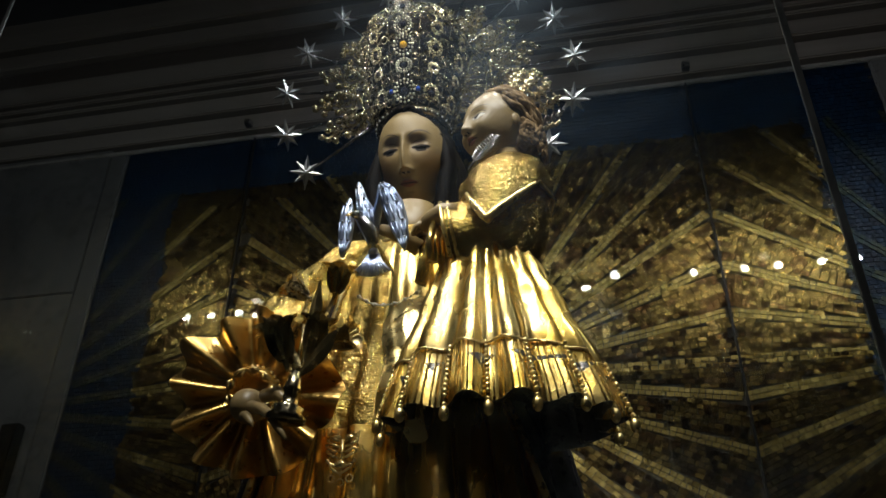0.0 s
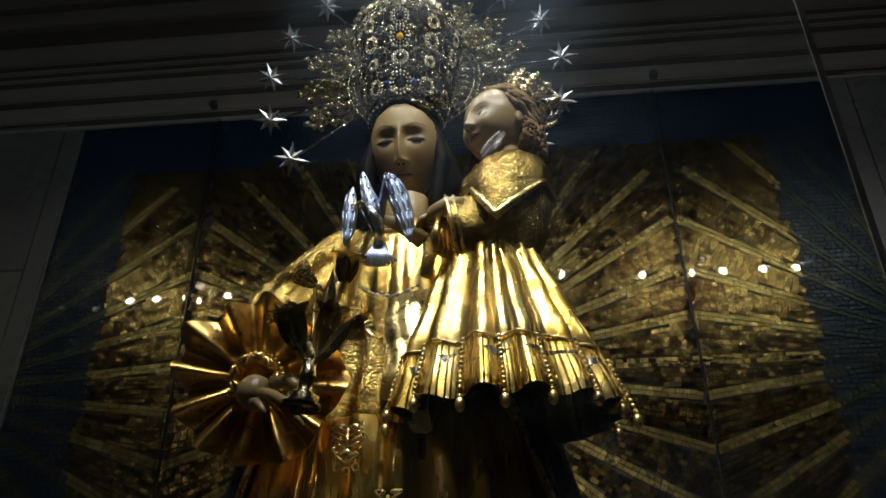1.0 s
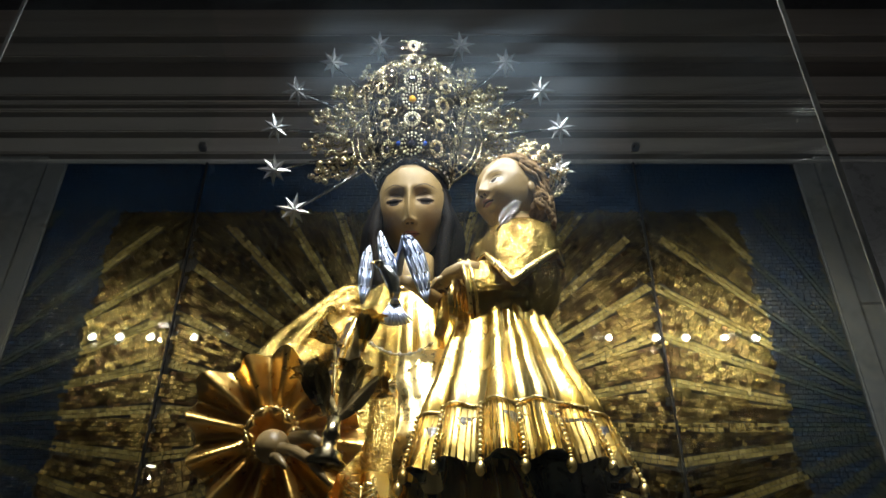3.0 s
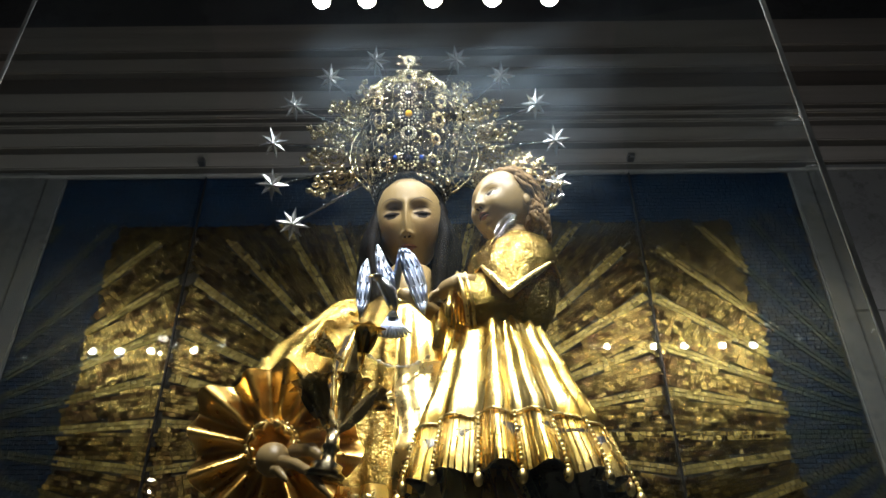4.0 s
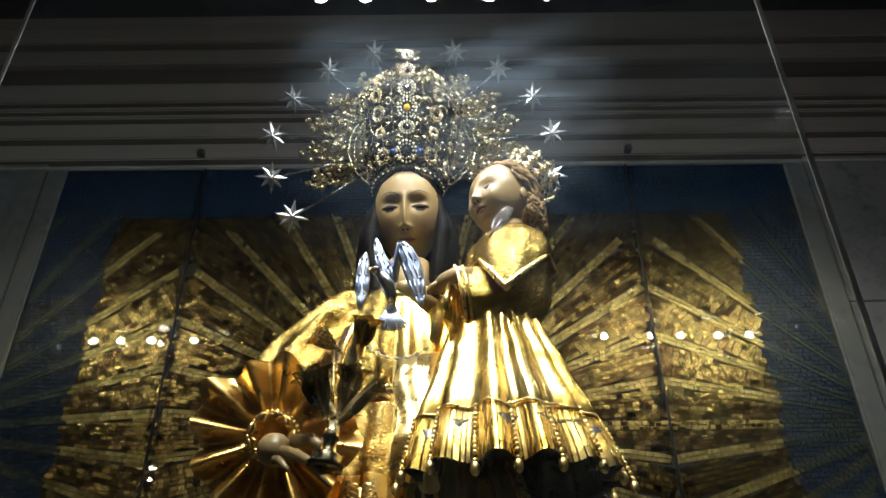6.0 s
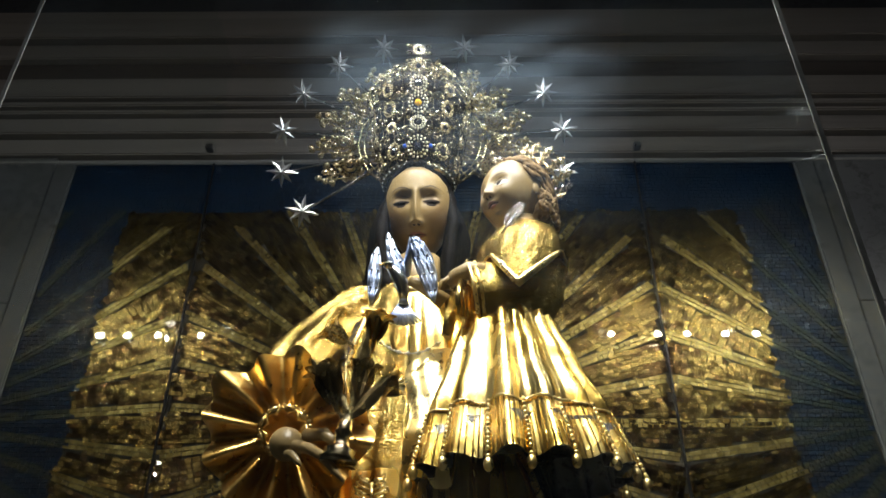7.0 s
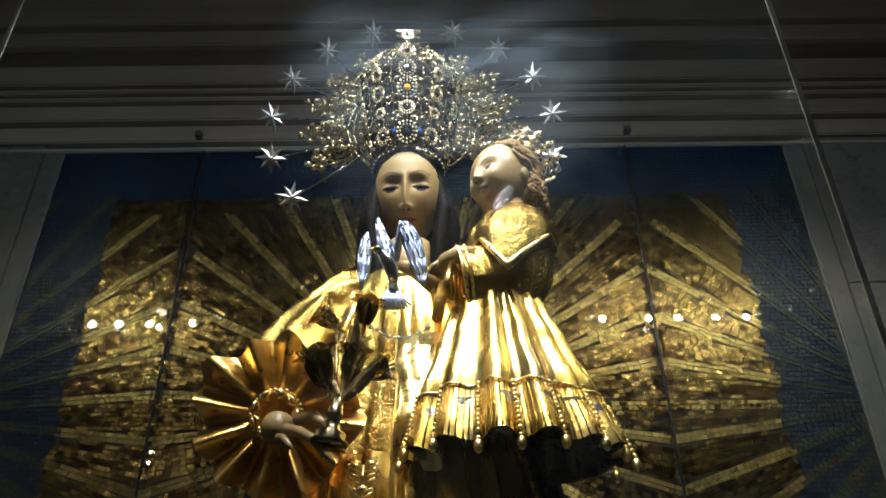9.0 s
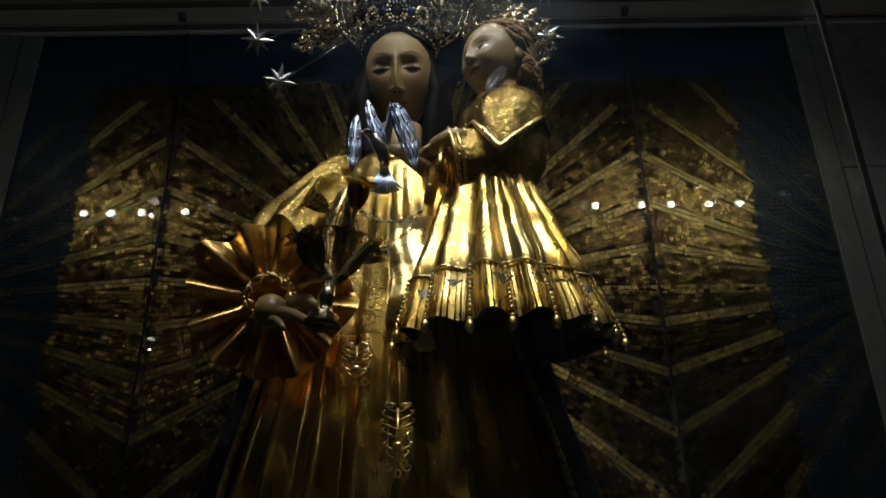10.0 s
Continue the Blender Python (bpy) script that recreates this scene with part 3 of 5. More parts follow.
S_MATS = [GOLD, GOLD_ROUGH, SKIN, HAIR, CURLS, CLOTH_AND_HOLLOWS, LIPS, LASH_HOLLOW, EYE_WHITE, SHADOW_PAINT, GOLD_TRIM, COPPER, painted_face()]
(M_GOLD, M_STIPPLE, M_SKIN, M_HAIR, M_CURL, M_DARK, M_LIPS, M_LASH_HOLLOW, M_EYE, M_LID, M_TRIM, M_COPPER, M_SHADE) = range(13)


def gauss(x, s):
    return math.exp(-(x / s) ** 2)


def ease(x):
    x = max(0.0, min(1.0, x))
    return x * x * (3 - 2 * x)


def pair(px, at, wide):
    """The same bump on both sides of the face."""
    return gauss(px - at, wide) + gauss(px + at, wide)


def mother_relief(px, pz):
    rise = 0.11 + 0.20 * ease((0.20 - pz) / 0.58)
    nose = gauss(px, 0.075 + 0.05 * ease((0.1 - pz) / 0.5)) * rise * ease((0.34 - pz) / 0.3) * (1 - ease((-0.385 - pz) / 0.085))
    wings = 0.11 * pair(px, 0.125, 0.06) * gauss(pz + 0.405, 0.05)
    brow = 0.035 * pair(px, 0.38, 0.30) * gauss(pz - 0.26, 0.09)
    socket = -0.24 * pair(px, 0.40, 0.23) * gauss(pz - 0.08, 0.14) - 0.05 * pair(px, 0.17, 0.08) * gauss(pz - 0.08, 0.12)
    lid = 0.135 * pair(px, 0.44, 0.19) * gauss(pz - 0.035, 0.085)
    q = (abs(px) - 0.19) / 0.51
    slit = -0.045 * math.sin(3.14159 * q) * ease((0.012 - pz) / 0.02) * ease((pz + 0.075) / 0.05) if 0 < q < 1 else 0.0
    muzzle = 0.055 * gauss(px, 0.30) * gauss(pz + 0.60, 0.16)
    lips = gauss(px, 0.17) * (0.045 * gauss(pz + 0.58, 0.032) + 0.055 * gauss(pz + 0.655, 0.036))
    groove = -0.045 * gauss(px, 0.19) * (gauss(pz + 0.615, 0.014) + 0.9 * gauss(pz + 0.745, 0.04))
    chin = 0.10 * gauss(px, 0.21) * gauss(pz + 0.86, 0.10)
    cheek = 0.035 * pair(px, 0.52, 0.26) * gauss(pz + 0.24, 0.24)
    return nose + wings + brow + socket + lid + slit + muzzle + lips + groove + chin + cheek


def mother_paint(px, pz):
    q = abs(px)
    if 0.13 < q < 0.74 and abs(pz - 0.205 - 0.115 * math.sin(3.14159 * (q - 0.08) / 0.78)) < 0.004 + 0.009 * (1 - ((q - 0.40) / 0.36) ** 2):
        return M_LID
    # dark eye slit; brown corners put the shade under the lid into the colour
    if 0.19 < q < 0.70:
        s = math.sin(3.14159 * (q - 0.19) / 0.51)
        if 0.012 - 0.100 * s < pz < 0.020 + 0.045 * s:
            return M_LASH_HOLLOW if pz > 0.010 * s or abs(q - 0.45) < 0.13 else M_LID
        if abs(pz - 0.085 - 0.080 * s) < 0.007:
            return M_LID
    # nostrils coloured black in place of their shade
    if 0.035 < q < 0.10 and -0.462 < pz < -0.432:
        return M_LASH_HOLLOW
    if q < 0.27:
        w = math.cos(1.5708 * q / 0.27)
        if abs(pz + 0.615) < 0.008:
            return M_LASH_HOLLOW
        if -0.615 - 0.075 * w < pz < -0.615 + 0.055 * w * (1 - 0.35 * gauss(px, 0.05)):
            return M_LIPS
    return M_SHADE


def child_relief(px, pz):
    nose = gauss(px, 0.17) * (0.04 + 0.10 * ease((0.1 - pz) / 0.42)) * ease((0.25 - pz) / 0.3) * (1 - ease((-0.34 - pz) / 0.10))
    tip = 0.05 * gauss(px, 0.11) * gauss(pz + 0.29, 0.08)
    wings = 0.06 * pair(px, 0.13, 0.06) * gauss(pz + 0.335, 0.055)
    socket = -0.11 * pair(px, 0.40, 0.23) * gauss(pz + 0.07, 0.16)
    lid = 0.075 * pair(px, 0.43, 0.17) * gauss(pz + 0.10, 0.10)
    muzzle = 0.09 * gauss(px, 0.26) * gauss(pz + 0.57, 0.17)
    lips = gauss(px, 0.13) * (0.05 * gauss(pz + 0.535, 0.035) + 0.05 * gauss(pz + 0.63, 0.04))
    groove = -0.045 * gauss(px, 0.16) * (gauss(pz + 0.582, 0.018) + gauss(pz + 0.72, 0.045))
    chin = 0.12 * gauss(px, 0.20) * gauss(pz + 0.84, 0.11)
    cheek = 0.12 * pair(px, 0.52, 0.27) * gauss(pz + 0.40, 0.25)
    return nose + tip + wings + socket + lid + muzzle + lips + groove + chin + cheek


def child_paint(px, pz):
    q, up = abs(px), pz
    pz += 0.09
    if 0.18 < q < 0.70 and abs(pz - 0.20 - 0.07 * math.sin(3.14159 * (q - 0.14) / 0.62)) < 0.011:
        return M_LID
    if 0.22 < q < 0.64:
        s = math.sin(3.14159 * (q - 0.22) / 0.42)
        if -0.02 - 0.075 * s < pz < -0.015 + 0.095 * s:
            iris = (px - 0.37 if px > 0 else px + 0.49) ** 2 + (pz - 0.015) ** 2 < 0.0085
            return M_LASH_HOLLOW if iris or pz > -0.03 + 0.085 * s else M_EYE
        if abs(pz - 0.035 - 0.11 * s) < 0.010:
            return M_LID
    pz = up
    # black nostrils: shade put into the colour
    if 0.03 < q < 0.10 and -0.42 < pz < -0.385:
        return M_LASH_HOLLOW
    if q < 0.22:
        w = math.cos(1.5708 * q / 0.22)
        if abs(pz + 0.582) < 0.012:
            return M_LASH_HOLLOW
        if -0.582 - 0.085 * w < pz < -0.582 + 0.07 * w:
            return M_LIPS
    return M_SKIN


def head_skin(bm, centre, size, turn, relief, paint, taper, back):
    """A carved face on an egg, closer meshed in front. Local x: to its left, -y: forward, z: up."""
    m = Matrix.Translation(centre) @ turn
    nu, nv = 210, 230
    us = [-3.14159 + 6.28319 * i / nu for i in range(nu)]
    us = [u - 0.6 * math.sin(u) for u in us]
    vs = [-1.5708 + 3.14159 * j / nv for j in range(nv + 1)]

    def flat(u, v):
        z = math.sin(v)
        return math.cos(v) * math.sin(u) * (1.0 - taper * max(0, -z) ** 1.4), -math.cos(v) * math.cos(u), z

    def surf(u, v):
        px, py, pz = flat(u, v)
        if py < 0:
            py -= (-py) ** 0.5 * relief(px, pz)
        return m @ Vector((px * size[0], py * size[1], pz * size[2]))

    points = [[bm.verts.new(surf(u, v)) for u in us] for v in vs[1:-1]]
    for j, (a, b) in enumerate(zip(points, points[1:])):
        for i in range(nu):
            f = bm.faces.new((a[i], a[(i + 1) % nu], b[(i + 1) % nu], b[i]))
            px, py, pz = flat((us[i] + us[(i + 1) % nu]) / 2 if i < nu - 1 else us[i], (vs[j + 1] + vs[j + 2]) / 2)
            f.material_index = paint(px, pz) if py < 0.05 else back
    for row in (points[0], points[-1]):
        bm.faces.new(row).material_index = paint(0.0, 0.6) if row is points[0] else back


def cone_dress(bm, table, pleats, depth, lean, index, n=192, seed=0, z_steps=40, wave=None, inner=True):
    """A pleated skirt or gown: table rows z, cx, cy, rx, ry, pleat strength."""
    rng = random.Random(seed)
    ph = [rng.uniform(-0.5, 0.5) for _ in range(pleats)]
    amp = [rng.uniform(0.6, 1.3) for _ in range(pleats)]
    z0, z1 = table[0][0], table[-1][0]
    rows = []
    for j in range(z_steps + 1):
        z = z0 + (z1 - z0) * j / z_steps
        cx, cy, rx, ry, st = lerp(table, z)
        row = []
        for i in range(n):
            a = 6.28319 * i / n
            q = a / 6.28319 * pleats
            k0 = int(q) % pleats
            f = q - int(q)
            w = amp[k0] * (1 - f) + amp[(k0 + 1) % pleats] * f
            off = ph[k0] * (1 - f) + ph[(k0 + 1) % pleats] * f
            p = math.cos(6.28319 * (q + 0.35 * off + lean * (z - z0)))
            p = math.copysign(abs(p) ** 0.7, p)
            r = 1 + st * depth * w * p
            zz = z + (wave(a, p) if wave and j == 0 else 0)
            row.append((cx + rx * r * math.cos(a), cy + ry * r * math.sin(a), zz))
        rows.append(row)
    grid(rows, bm, True, index)
    # hem turned in, then a dark cap standing for the shade inside
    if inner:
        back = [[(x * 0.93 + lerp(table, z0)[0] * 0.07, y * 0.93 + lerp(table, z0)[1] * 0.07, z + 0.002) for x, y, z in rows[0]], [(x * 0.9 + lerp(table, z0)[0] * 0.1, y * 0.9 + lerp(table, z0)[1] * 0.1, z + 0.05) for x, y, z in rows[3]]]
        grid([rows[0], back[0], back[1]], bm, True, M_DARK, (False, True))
    return rows


def statue():
    bm = bmesh.new()
    # the mother's gown and mantle
    gown = [(1.2, 0.02, 0.26, 0.36, 0.24, 1.0), (1.6, 0.02, 0.25, 0.34, 0.21, 1.0), (1.95, 0.02, 0.245, 0.27, 0.175, 0.9), (2.15, 0.02, 0.235, 0.205, 0.135, 0.7),
            (2.27, 0.02, 0.235, 0.17, 0.125, 0.6), (2.36, 0.02, 0.235, 0.14, 0.11, 0.45), (2.42, 0.02, 0.235, 0.11, 0.09, 0.15), (2.455, 0.02, 0.235, 0.065, 0.065, 0.0)]
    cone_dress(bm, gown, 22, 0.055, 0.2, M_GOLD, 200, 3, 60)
    # front breadth of the tunic in brighter gold: the light on it put into the colour
    for f in bm.faces:
        c = f.calc_center_median()
        if 0.015 < c.x < 0.095 and c.y < 0.15 and 2.0 < c.z < 2.185 and f.material_index == M_GOLD:
            f.material_index = M_TRIM
        elif c.x < 0.004 and c.y < 0.26 and c.z > 1.98 and f.material_index == M_GOLD:
            f.material_index = M_STIPPLE
    # smooth panel added on the breast, tilted to hold a highlight towards the camera
    rows = []
    for j in range(-12, 25):
        f = j / 24
        rows.append([(0.012 + 0.085 * i / 20 + 0.006 * math.sin(7 * f), 0.050 + (0.040 * f if f > 0 else 0.09 * f * f - 0.02 * f) - 0.005 * math.sin(3.14159 * i / 20) + 0.0008 * math.sin(i * 0.9 + 3 * f), 2.035 + 0.195 * f - 0.012 * max(0.0, f) * (1 - i / 20)) for i in range(21)])
    grid(rows, bm, False, M_TRIM)
    grid([[(x, y + 0.006, z) for x, y, z in r] for r in rows], bm, False, M_GOLD)
    # mantle falling from the shoulders, open in front
    rows = []
    for j in range(41):
        z = 1.21 + (2.33 - 1.21) * j / 40
        cx, cy, rx, ry, st = lerp(gown, z)
        grow = 1.12 + 0.10 * max(0, 2.2 - z)
        row = []
        open_a = radians(38 + 16 * max(0, min(1, (2.4 - z) / 0.6)))
        for i in range(121):
            a = -1.5708 + open_a + (6.28319 - 2 * open_a) * i / 120
            fold = 1 + 0.035 * math.sin(a * 17 + z * 3) * min(1, (2.44 - z) * 4)
            row.append((cx + rx * grow * fold * math.cos(a), cy + 0.01 + ry * grow * fold * math.sin(a), z))
        rows.append(row)
    grid(rows, bm, False, M_DARK)
    grid([[(x * 0.985, 0.245 + (y - 0.245) * 0.975, z) for x, y, z in r] for r in rows], bm, False, M_COPPER)
    for k in (0, -1):
        tube([r[k] for r in rows[::2]], 0.007, 8, bm, 1, M_TRIM)
    # collar and neck
    tube([(0.02, 0.235, 2.40), (0.022, 0.225, 2.47), (0.025, 0.215, 2.53)], [0.062, 0.050, 0.048], 24, bm, 1, M_SKIN)
    tube([(0.02 + 0.075 * math.cos(a), 0.225 + 0.085 * math.sin(a), 2.425 - 0.025 * (math.sin(a) < 0) * abs(math.sin(a))) for a in [0.2618 * i for i in range(25)]], 0.008, 8, bm, 1, M_TRIM)
    # head, turned a little down
    turn = FACE_TURN.to_4x4()
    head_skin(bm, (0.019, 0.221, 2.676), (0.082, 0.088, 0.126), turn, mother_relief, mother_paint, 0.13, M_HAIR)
    # parted hair: a shell with an oval opening, and falls on the shoulders
    hc = Vector((0.019, 0.221, 2.674))
    mt = turn.to_3x3()
    rows = []
    for wx, wz, y, lift in ((0.053, 0.099, -0.050, -0.004), (0.062, 0.110, -0.062, 0.0), (0.078, 0.122, -0.050, 0.0), (0.090, 0.134, -0.015, 0), (0.096, 0.138, 0.03, 0), (0.09, 0.13, 0.075, 0), (0.06, 0.09, 0.115, 0), (0.01, 0.02, 0.125, 0)):
        row = []
        for i in range(61):
            a = radians(-152 + 304 * i / 60)
            w = 1 + 0.018 * math.sin(a * 19 + y * 60) + 0.012 * math.sin(a * 43 + y * 25)
            row.append(hc + mt @ Vector((math.sin(a) * wx * 1.0 * w, y + 0.030 * (1 - math.cos(a)) * (y < 0) + 0.008 * math.sin(a) ** 2, math.cos(a) * wz * w + lift - 0.006 * gauss(a, 0.12) * (y < 0))))
        rows.append(row)
    grid(rows, bm, False, M_HAIR)
    for s in (-1, 1):
        for k in range(6):
            f = k / 5
            pts = [hc + Vector((s * (0.066 + 0.026 * f), -0.020 + 0.06 * f, 0.055 - 0.02 * f)), hc + Vector((s * (0.086 + 0.022 * f), -0.022 + 0.06 * f, -0.05)),
                   hc + Vector((s * (0.080 + 0.026 * f), -0.022 + 0.06 * f, -0.13)), hc + Vector((s * (0.070 + 0.034 * f), -0.022 + 0.06 * f, -0.20)), hc + Vector((s * (0.07 + 0.036 * f), -0.03 + 0.055 * f, -0.25))]
            line = []
            for i in range(len(pts) - 1):
                for q in range(4):
                    line.append(pts[i].lerp(pts[i + 1], q / 4) + Vector((0.0025 * math.sin(2.1 * i + q * 0.9 + k), 0, 0)))
            tube(line, [0.010 + 0.009 * min(1, i / 5) - 0.008 * max(0, i - 10) / 6 for i in range(len(line))], 10, bm, 1, M_HAIR)
    # her right arm: wide sleeve to the pleated cuff
    path = [Vector(q) for q in ((-0.06, 0.235, 2.415), (-0.115, 0.225, 2.385), (-0.155, 0.205, 2.33), (-0.195, 0.17, 2.25), (-0.225, 0.13, 2.16), (-0.222, 0.085, 2.09), (-0.207, 0.05, 2.05))]
    wide = (0.045, 0.058, 0.062, 0.066, 0.072, 0.07, 0.05)
    rows = []
    for j in range(37):
        f = j / 6
        i = min(5, int(f))
        q = f - i
        pt, r = path[i].lerp(path[i + 1], q), wide[i] + (wide[i + 1] - wide[i]) * q
        d = (path[i + 1] - path[i]).normalized()
        s1 = d.cross(Vector((0, 1, 0.2))).normalized()
        s2 = d.cross(s1)
        rows.append([pt + (s1 * math.cos(6.28319 * n / 72) + s2 * math.sin(6.28319 * n / 72)) * r * (1 + 0.11 * math.sin(7 * 6.28319 * n / 72 + 0.5 * f + 0.8 * math.sin(f)) + 0.06 * math.sin(3 * 6.28319 * n / 72 - 2.1 * f) + 0.03 * math.sin(11 * 6.28319 * n / 72 + 3 * f)) for n in range(72)])
    grid(rows, bm, True, M_STIPPLE, (True, True))
    c, ax = Vector((-0.203, 0.015, 2.022)), Vector((0.08, -0.95, -0.26)).normalized()
    e1 = ax.cross(Vector((0, 0, 1))).normalized()
    e2 = e1.cross(ax)
    rng = random.Random(8)
    wob = [rng.uniform(0.8, 1.15) for _ in range(12)]
    for lift in (0.0, -0.004):
        rows = []
        for j in range(14):
            f = j / 13
            row = []
            for i in range(168):
                a = 6.28319 * i / 168
                q = a / 6.28319 * 12
                w = wob[int(q) % 12] * (1 - q % 1) + wob[(int(q) + 1) % 12] * (q % 1)
                p = math.sin(6.28319 * q)
                r = 0.046 + (0.102 * w) * f + 0.004 * f * p
                h = 0.030 * f - 0.020 * f * f + 0.028 * p * f ** 0.7 * w + lift
                row.append(c + e1 * r * math.cos(a) + e2 * r * math.sin(a) + ax * h)
            rows.append(row)
        grid(rows, bm, True, M_COPPER)
    for i in range(30):
        a = 6.28319 * i / 30
        ball(c + (e1 * math.cos(a) + e2 * math.sin(a)) * 0.046 + ax * 0.008, 0.0042, bm, 8, 6, None, M_TRIM)
    rows = [[c + (e1 * math.cos(6.28319 * i / 96) + e2 * math.sin(6.28319 * i / 96)) * (r0 + sc * math.cos(6.28319 * i / 96 * 9)) + ax * h for i in range(96)] for r0, sc, h in ((0.045, 0, 0.002), (0.042, 0, 0.022), (0.036, 0.004, 0.036), (0.030, 0.004, 0.030), (0.026, 0, -0.01))]
    grid(rows, bm, True, M_COPPER, (False, True))
    # arched slots round the hub, each filled with a dark sheet for its shade
    for i in range(9):
        a = 6.28319 * (i + 0.5) / 9
        d = e1 * math.cos(a) + e2 * math.sin(a)
        t = e2 * math.cos(a) - e1 * math.sin(a)
        arch = [c + d * 0.040 + t * (0.011 * math.cos(3.14159 * q / 8)) + ax * (0.012 + 0.026 * math.sin(3.14159 * q / 8)) for q in range(9)]
        tube(arch, 0.0030, 6, bm, 1, M_TRIM)
        grid([[p + d * 0.001 for p in arch[:5]], [p + d * 0.001 for p in arch[:3:-1]]], bm, False, M_DARK)
    # hand with the pointing finger
    ball((-0.186, -0.045, 1.975), (0.030, 0.036, 0.029), bm, 24, 16, Euler((0.5, 0.2, 0.5)).to_matrix().to_4x4(), M_SKIN)
    for dx, dz, ln in ((0.0, -0.004, 1.0), (-0.012, -0.020, 0.30)):
        a = Vector((-0.165 + dx, -0.075, 1.965 + dz))
        th = 1.0 if ln == 1.0 else 0.82
        b = a + Vector((0.055, -0.045, -0.035)) * ln
        e = b + Vector((0.048, -0.03, -0.06)) * ln * 0.8
        tube([a, a.lerp(b, 0.5) + Vector((0, 0, 0.004)), b, b.lerp(e, 0.5), e], [0.0105 * th, 0.0092 * th, 0.008 * th, 0.0066 * th, 0.0028 * th], 12, bm, 1, M_SKIN)
    tube([(-0.150, -0.06, 1.985), (-0.115, -0.09, 1.975), (-0.092, -0.115, 1.95)], [0.012, 0.011, 0.007], 12, bm, 1, M_SKIN)
    # her left forearm under the child
    tube([(0.16, 0.22, 2.33), (0.24, 0.18, 2.20), (0.26, 0.10, 2.10), (0.22, 0.02, 2.06)], [0.06, 0.075, 0.07, 0.045], 24, bm, 1, M_GOLD)
    # the child's skirt, fringe and bodice
    skirt = [(1.945, 0.228, 0.055, 0.192, 0.155, 1.0), (2.06, 0.222, 0.06, 0.163, 0.13, 1.0), (2.17, 0.216, 0.065, 0.125, 0.098, 0.9), (2.25, 0.212, 0.07, 0.098, 0.078, 0.8), (2.285, 0.212, 0.072, 0.085, 0.07, 0.4)]
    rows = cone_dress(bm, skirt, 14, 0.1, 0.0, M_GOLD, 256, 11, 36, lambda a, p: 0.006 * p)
    band = rows[11]
    tube([Vector(p) * 1.0 + Vector((0.002 * math.cos(6.28319 * i / 256), 0.004 * math.sin(6.28319 * i / 256), 0.004 * math.sin(i * 0.39))) for i, p in enumerate(band)] + [Vector(band[0])], 0.0026, 6, bm, 1, M_TRIM)
    for i in range(0, 256, 2):
        if math.sin(6.28319 * i / 256) > 0.5:
            continue
        f = 1.012 + 0.008 * (i % 4 == 0)
        pts = [Vector((0.226 + (rows[j][i][0] - 0.226) * f, 0.058 + (rows[j][i][1] - 0.058) * f, rows[j][i][2])) for j in (11, 7, 3, 0)]
        tube(pts, 0.0017, 5, bm, 1, M_STIPPLE)
    for i in range(0, 256, 16):
        if math.sin(6.28319 * i / 256) > 0.6:
            continue
        pts = [Vector((0.226 + (rows[j][i][0] - 0.226) * 1.03, 0.058 + (rows[j][i][1] - 0.058) * 1.03, rows[j][i][2])) for j in range(11, -1, -1)]
        for p in pts:
            ball(p, 0.0044, bm, 8, 6, None, M_TRIM)
        end = pts[-1]
        ball(end + Vector((0, 0, -0.014)), (0.0085, 0.0085, 0.013), bm, 10, 8, None, M_TRIM)
    bodice = [(2.27, 0.213, 0.072, 0.088, 0.073, 0.3), (2.33, 0.236, 0.072, 0.092, 0.078, 0.9), (2.39, 0.248, 0.07, 0.088, 0.080, 0.8), (2.44, 0.25, 0.068, 0.096, 0.078, 0.4), (2.485, 0.262, 0.065, 0.07, 0.062, 0.2), (2.505, 0.262, 0.062, 0.04, 0.04, 0.0)]
    cone_dress(bm, bodice, 12, 0.05, 2.0, M_STIPPLE, 96, 5, 24, None, False)
    # the child's cape: full, pointed in front, with a bright border
    rows, rim = [], []
    for j in range(19):
        f = j / 18
        row = []
        for i in range(96):
            a = 6.28319 * i / 96
            front = max(0.0, 1 - abs(((a - 4.65 + 3.14159) % 6.28319) - 3.14159) / 0.95)
            rx, ry = 0.034 + 0.054 * math.sin(1.5708 * min(1, f * 1.12)), 0.034 + (0.074 + 0.010 * front) * math.sin(1.5708 * min(1, f * 1.1))
            low = 2.402 - 0.106 * front
            z = 2.505 + (low - 2.505) * f ** 1.35
            w = 1 + 0.02 * f * math.sin(a * 9 + 2 * f)
            row.append((0.254 - 0.020 * f * front + rx * w * math.cos(a), 0.064 + ry * w * math.sin(a), z))
        rows.append(row)
    grid(rows, bm, True, M_STIPPLE)
    rim = rows[-1]
    under = [[(0.24 + (x - 0.24) * 0.9, 0.06 + (y - 0.06) * 0.9, z + 0.004) for x, y, z in rim], [(0.24 + (x - 0.24) * 0.8, 0.06 + (y - 0.06) * 0.8, z + 0.05) for x, y, z in rim]]
    grid([rim] + under, bm, True, M_COPPER, (False, True))
    tube([Vector(q) for q in rim] + [Vector(rim[0])], [0.0030 + 0.0065 * max(0.0, 1 - abs(((6.28319 * i / 96 - 4.65 + 3.14159) % 6.28319) - 3.14159) / 0.95) ** 0.5 for i in range(97)], 8, bm, 1, M_TRIM)
    # hanging sleeve with a double gold border, forearm and hand
    rows = []
    for j in range(19):
        f = j / 18
        cx, cz = 0.262 - 0.122 * f, 2.338 - 0.016 * f
        hz, hy = 0.046 + 0.011 * f, 0.052 - 0.018 * f
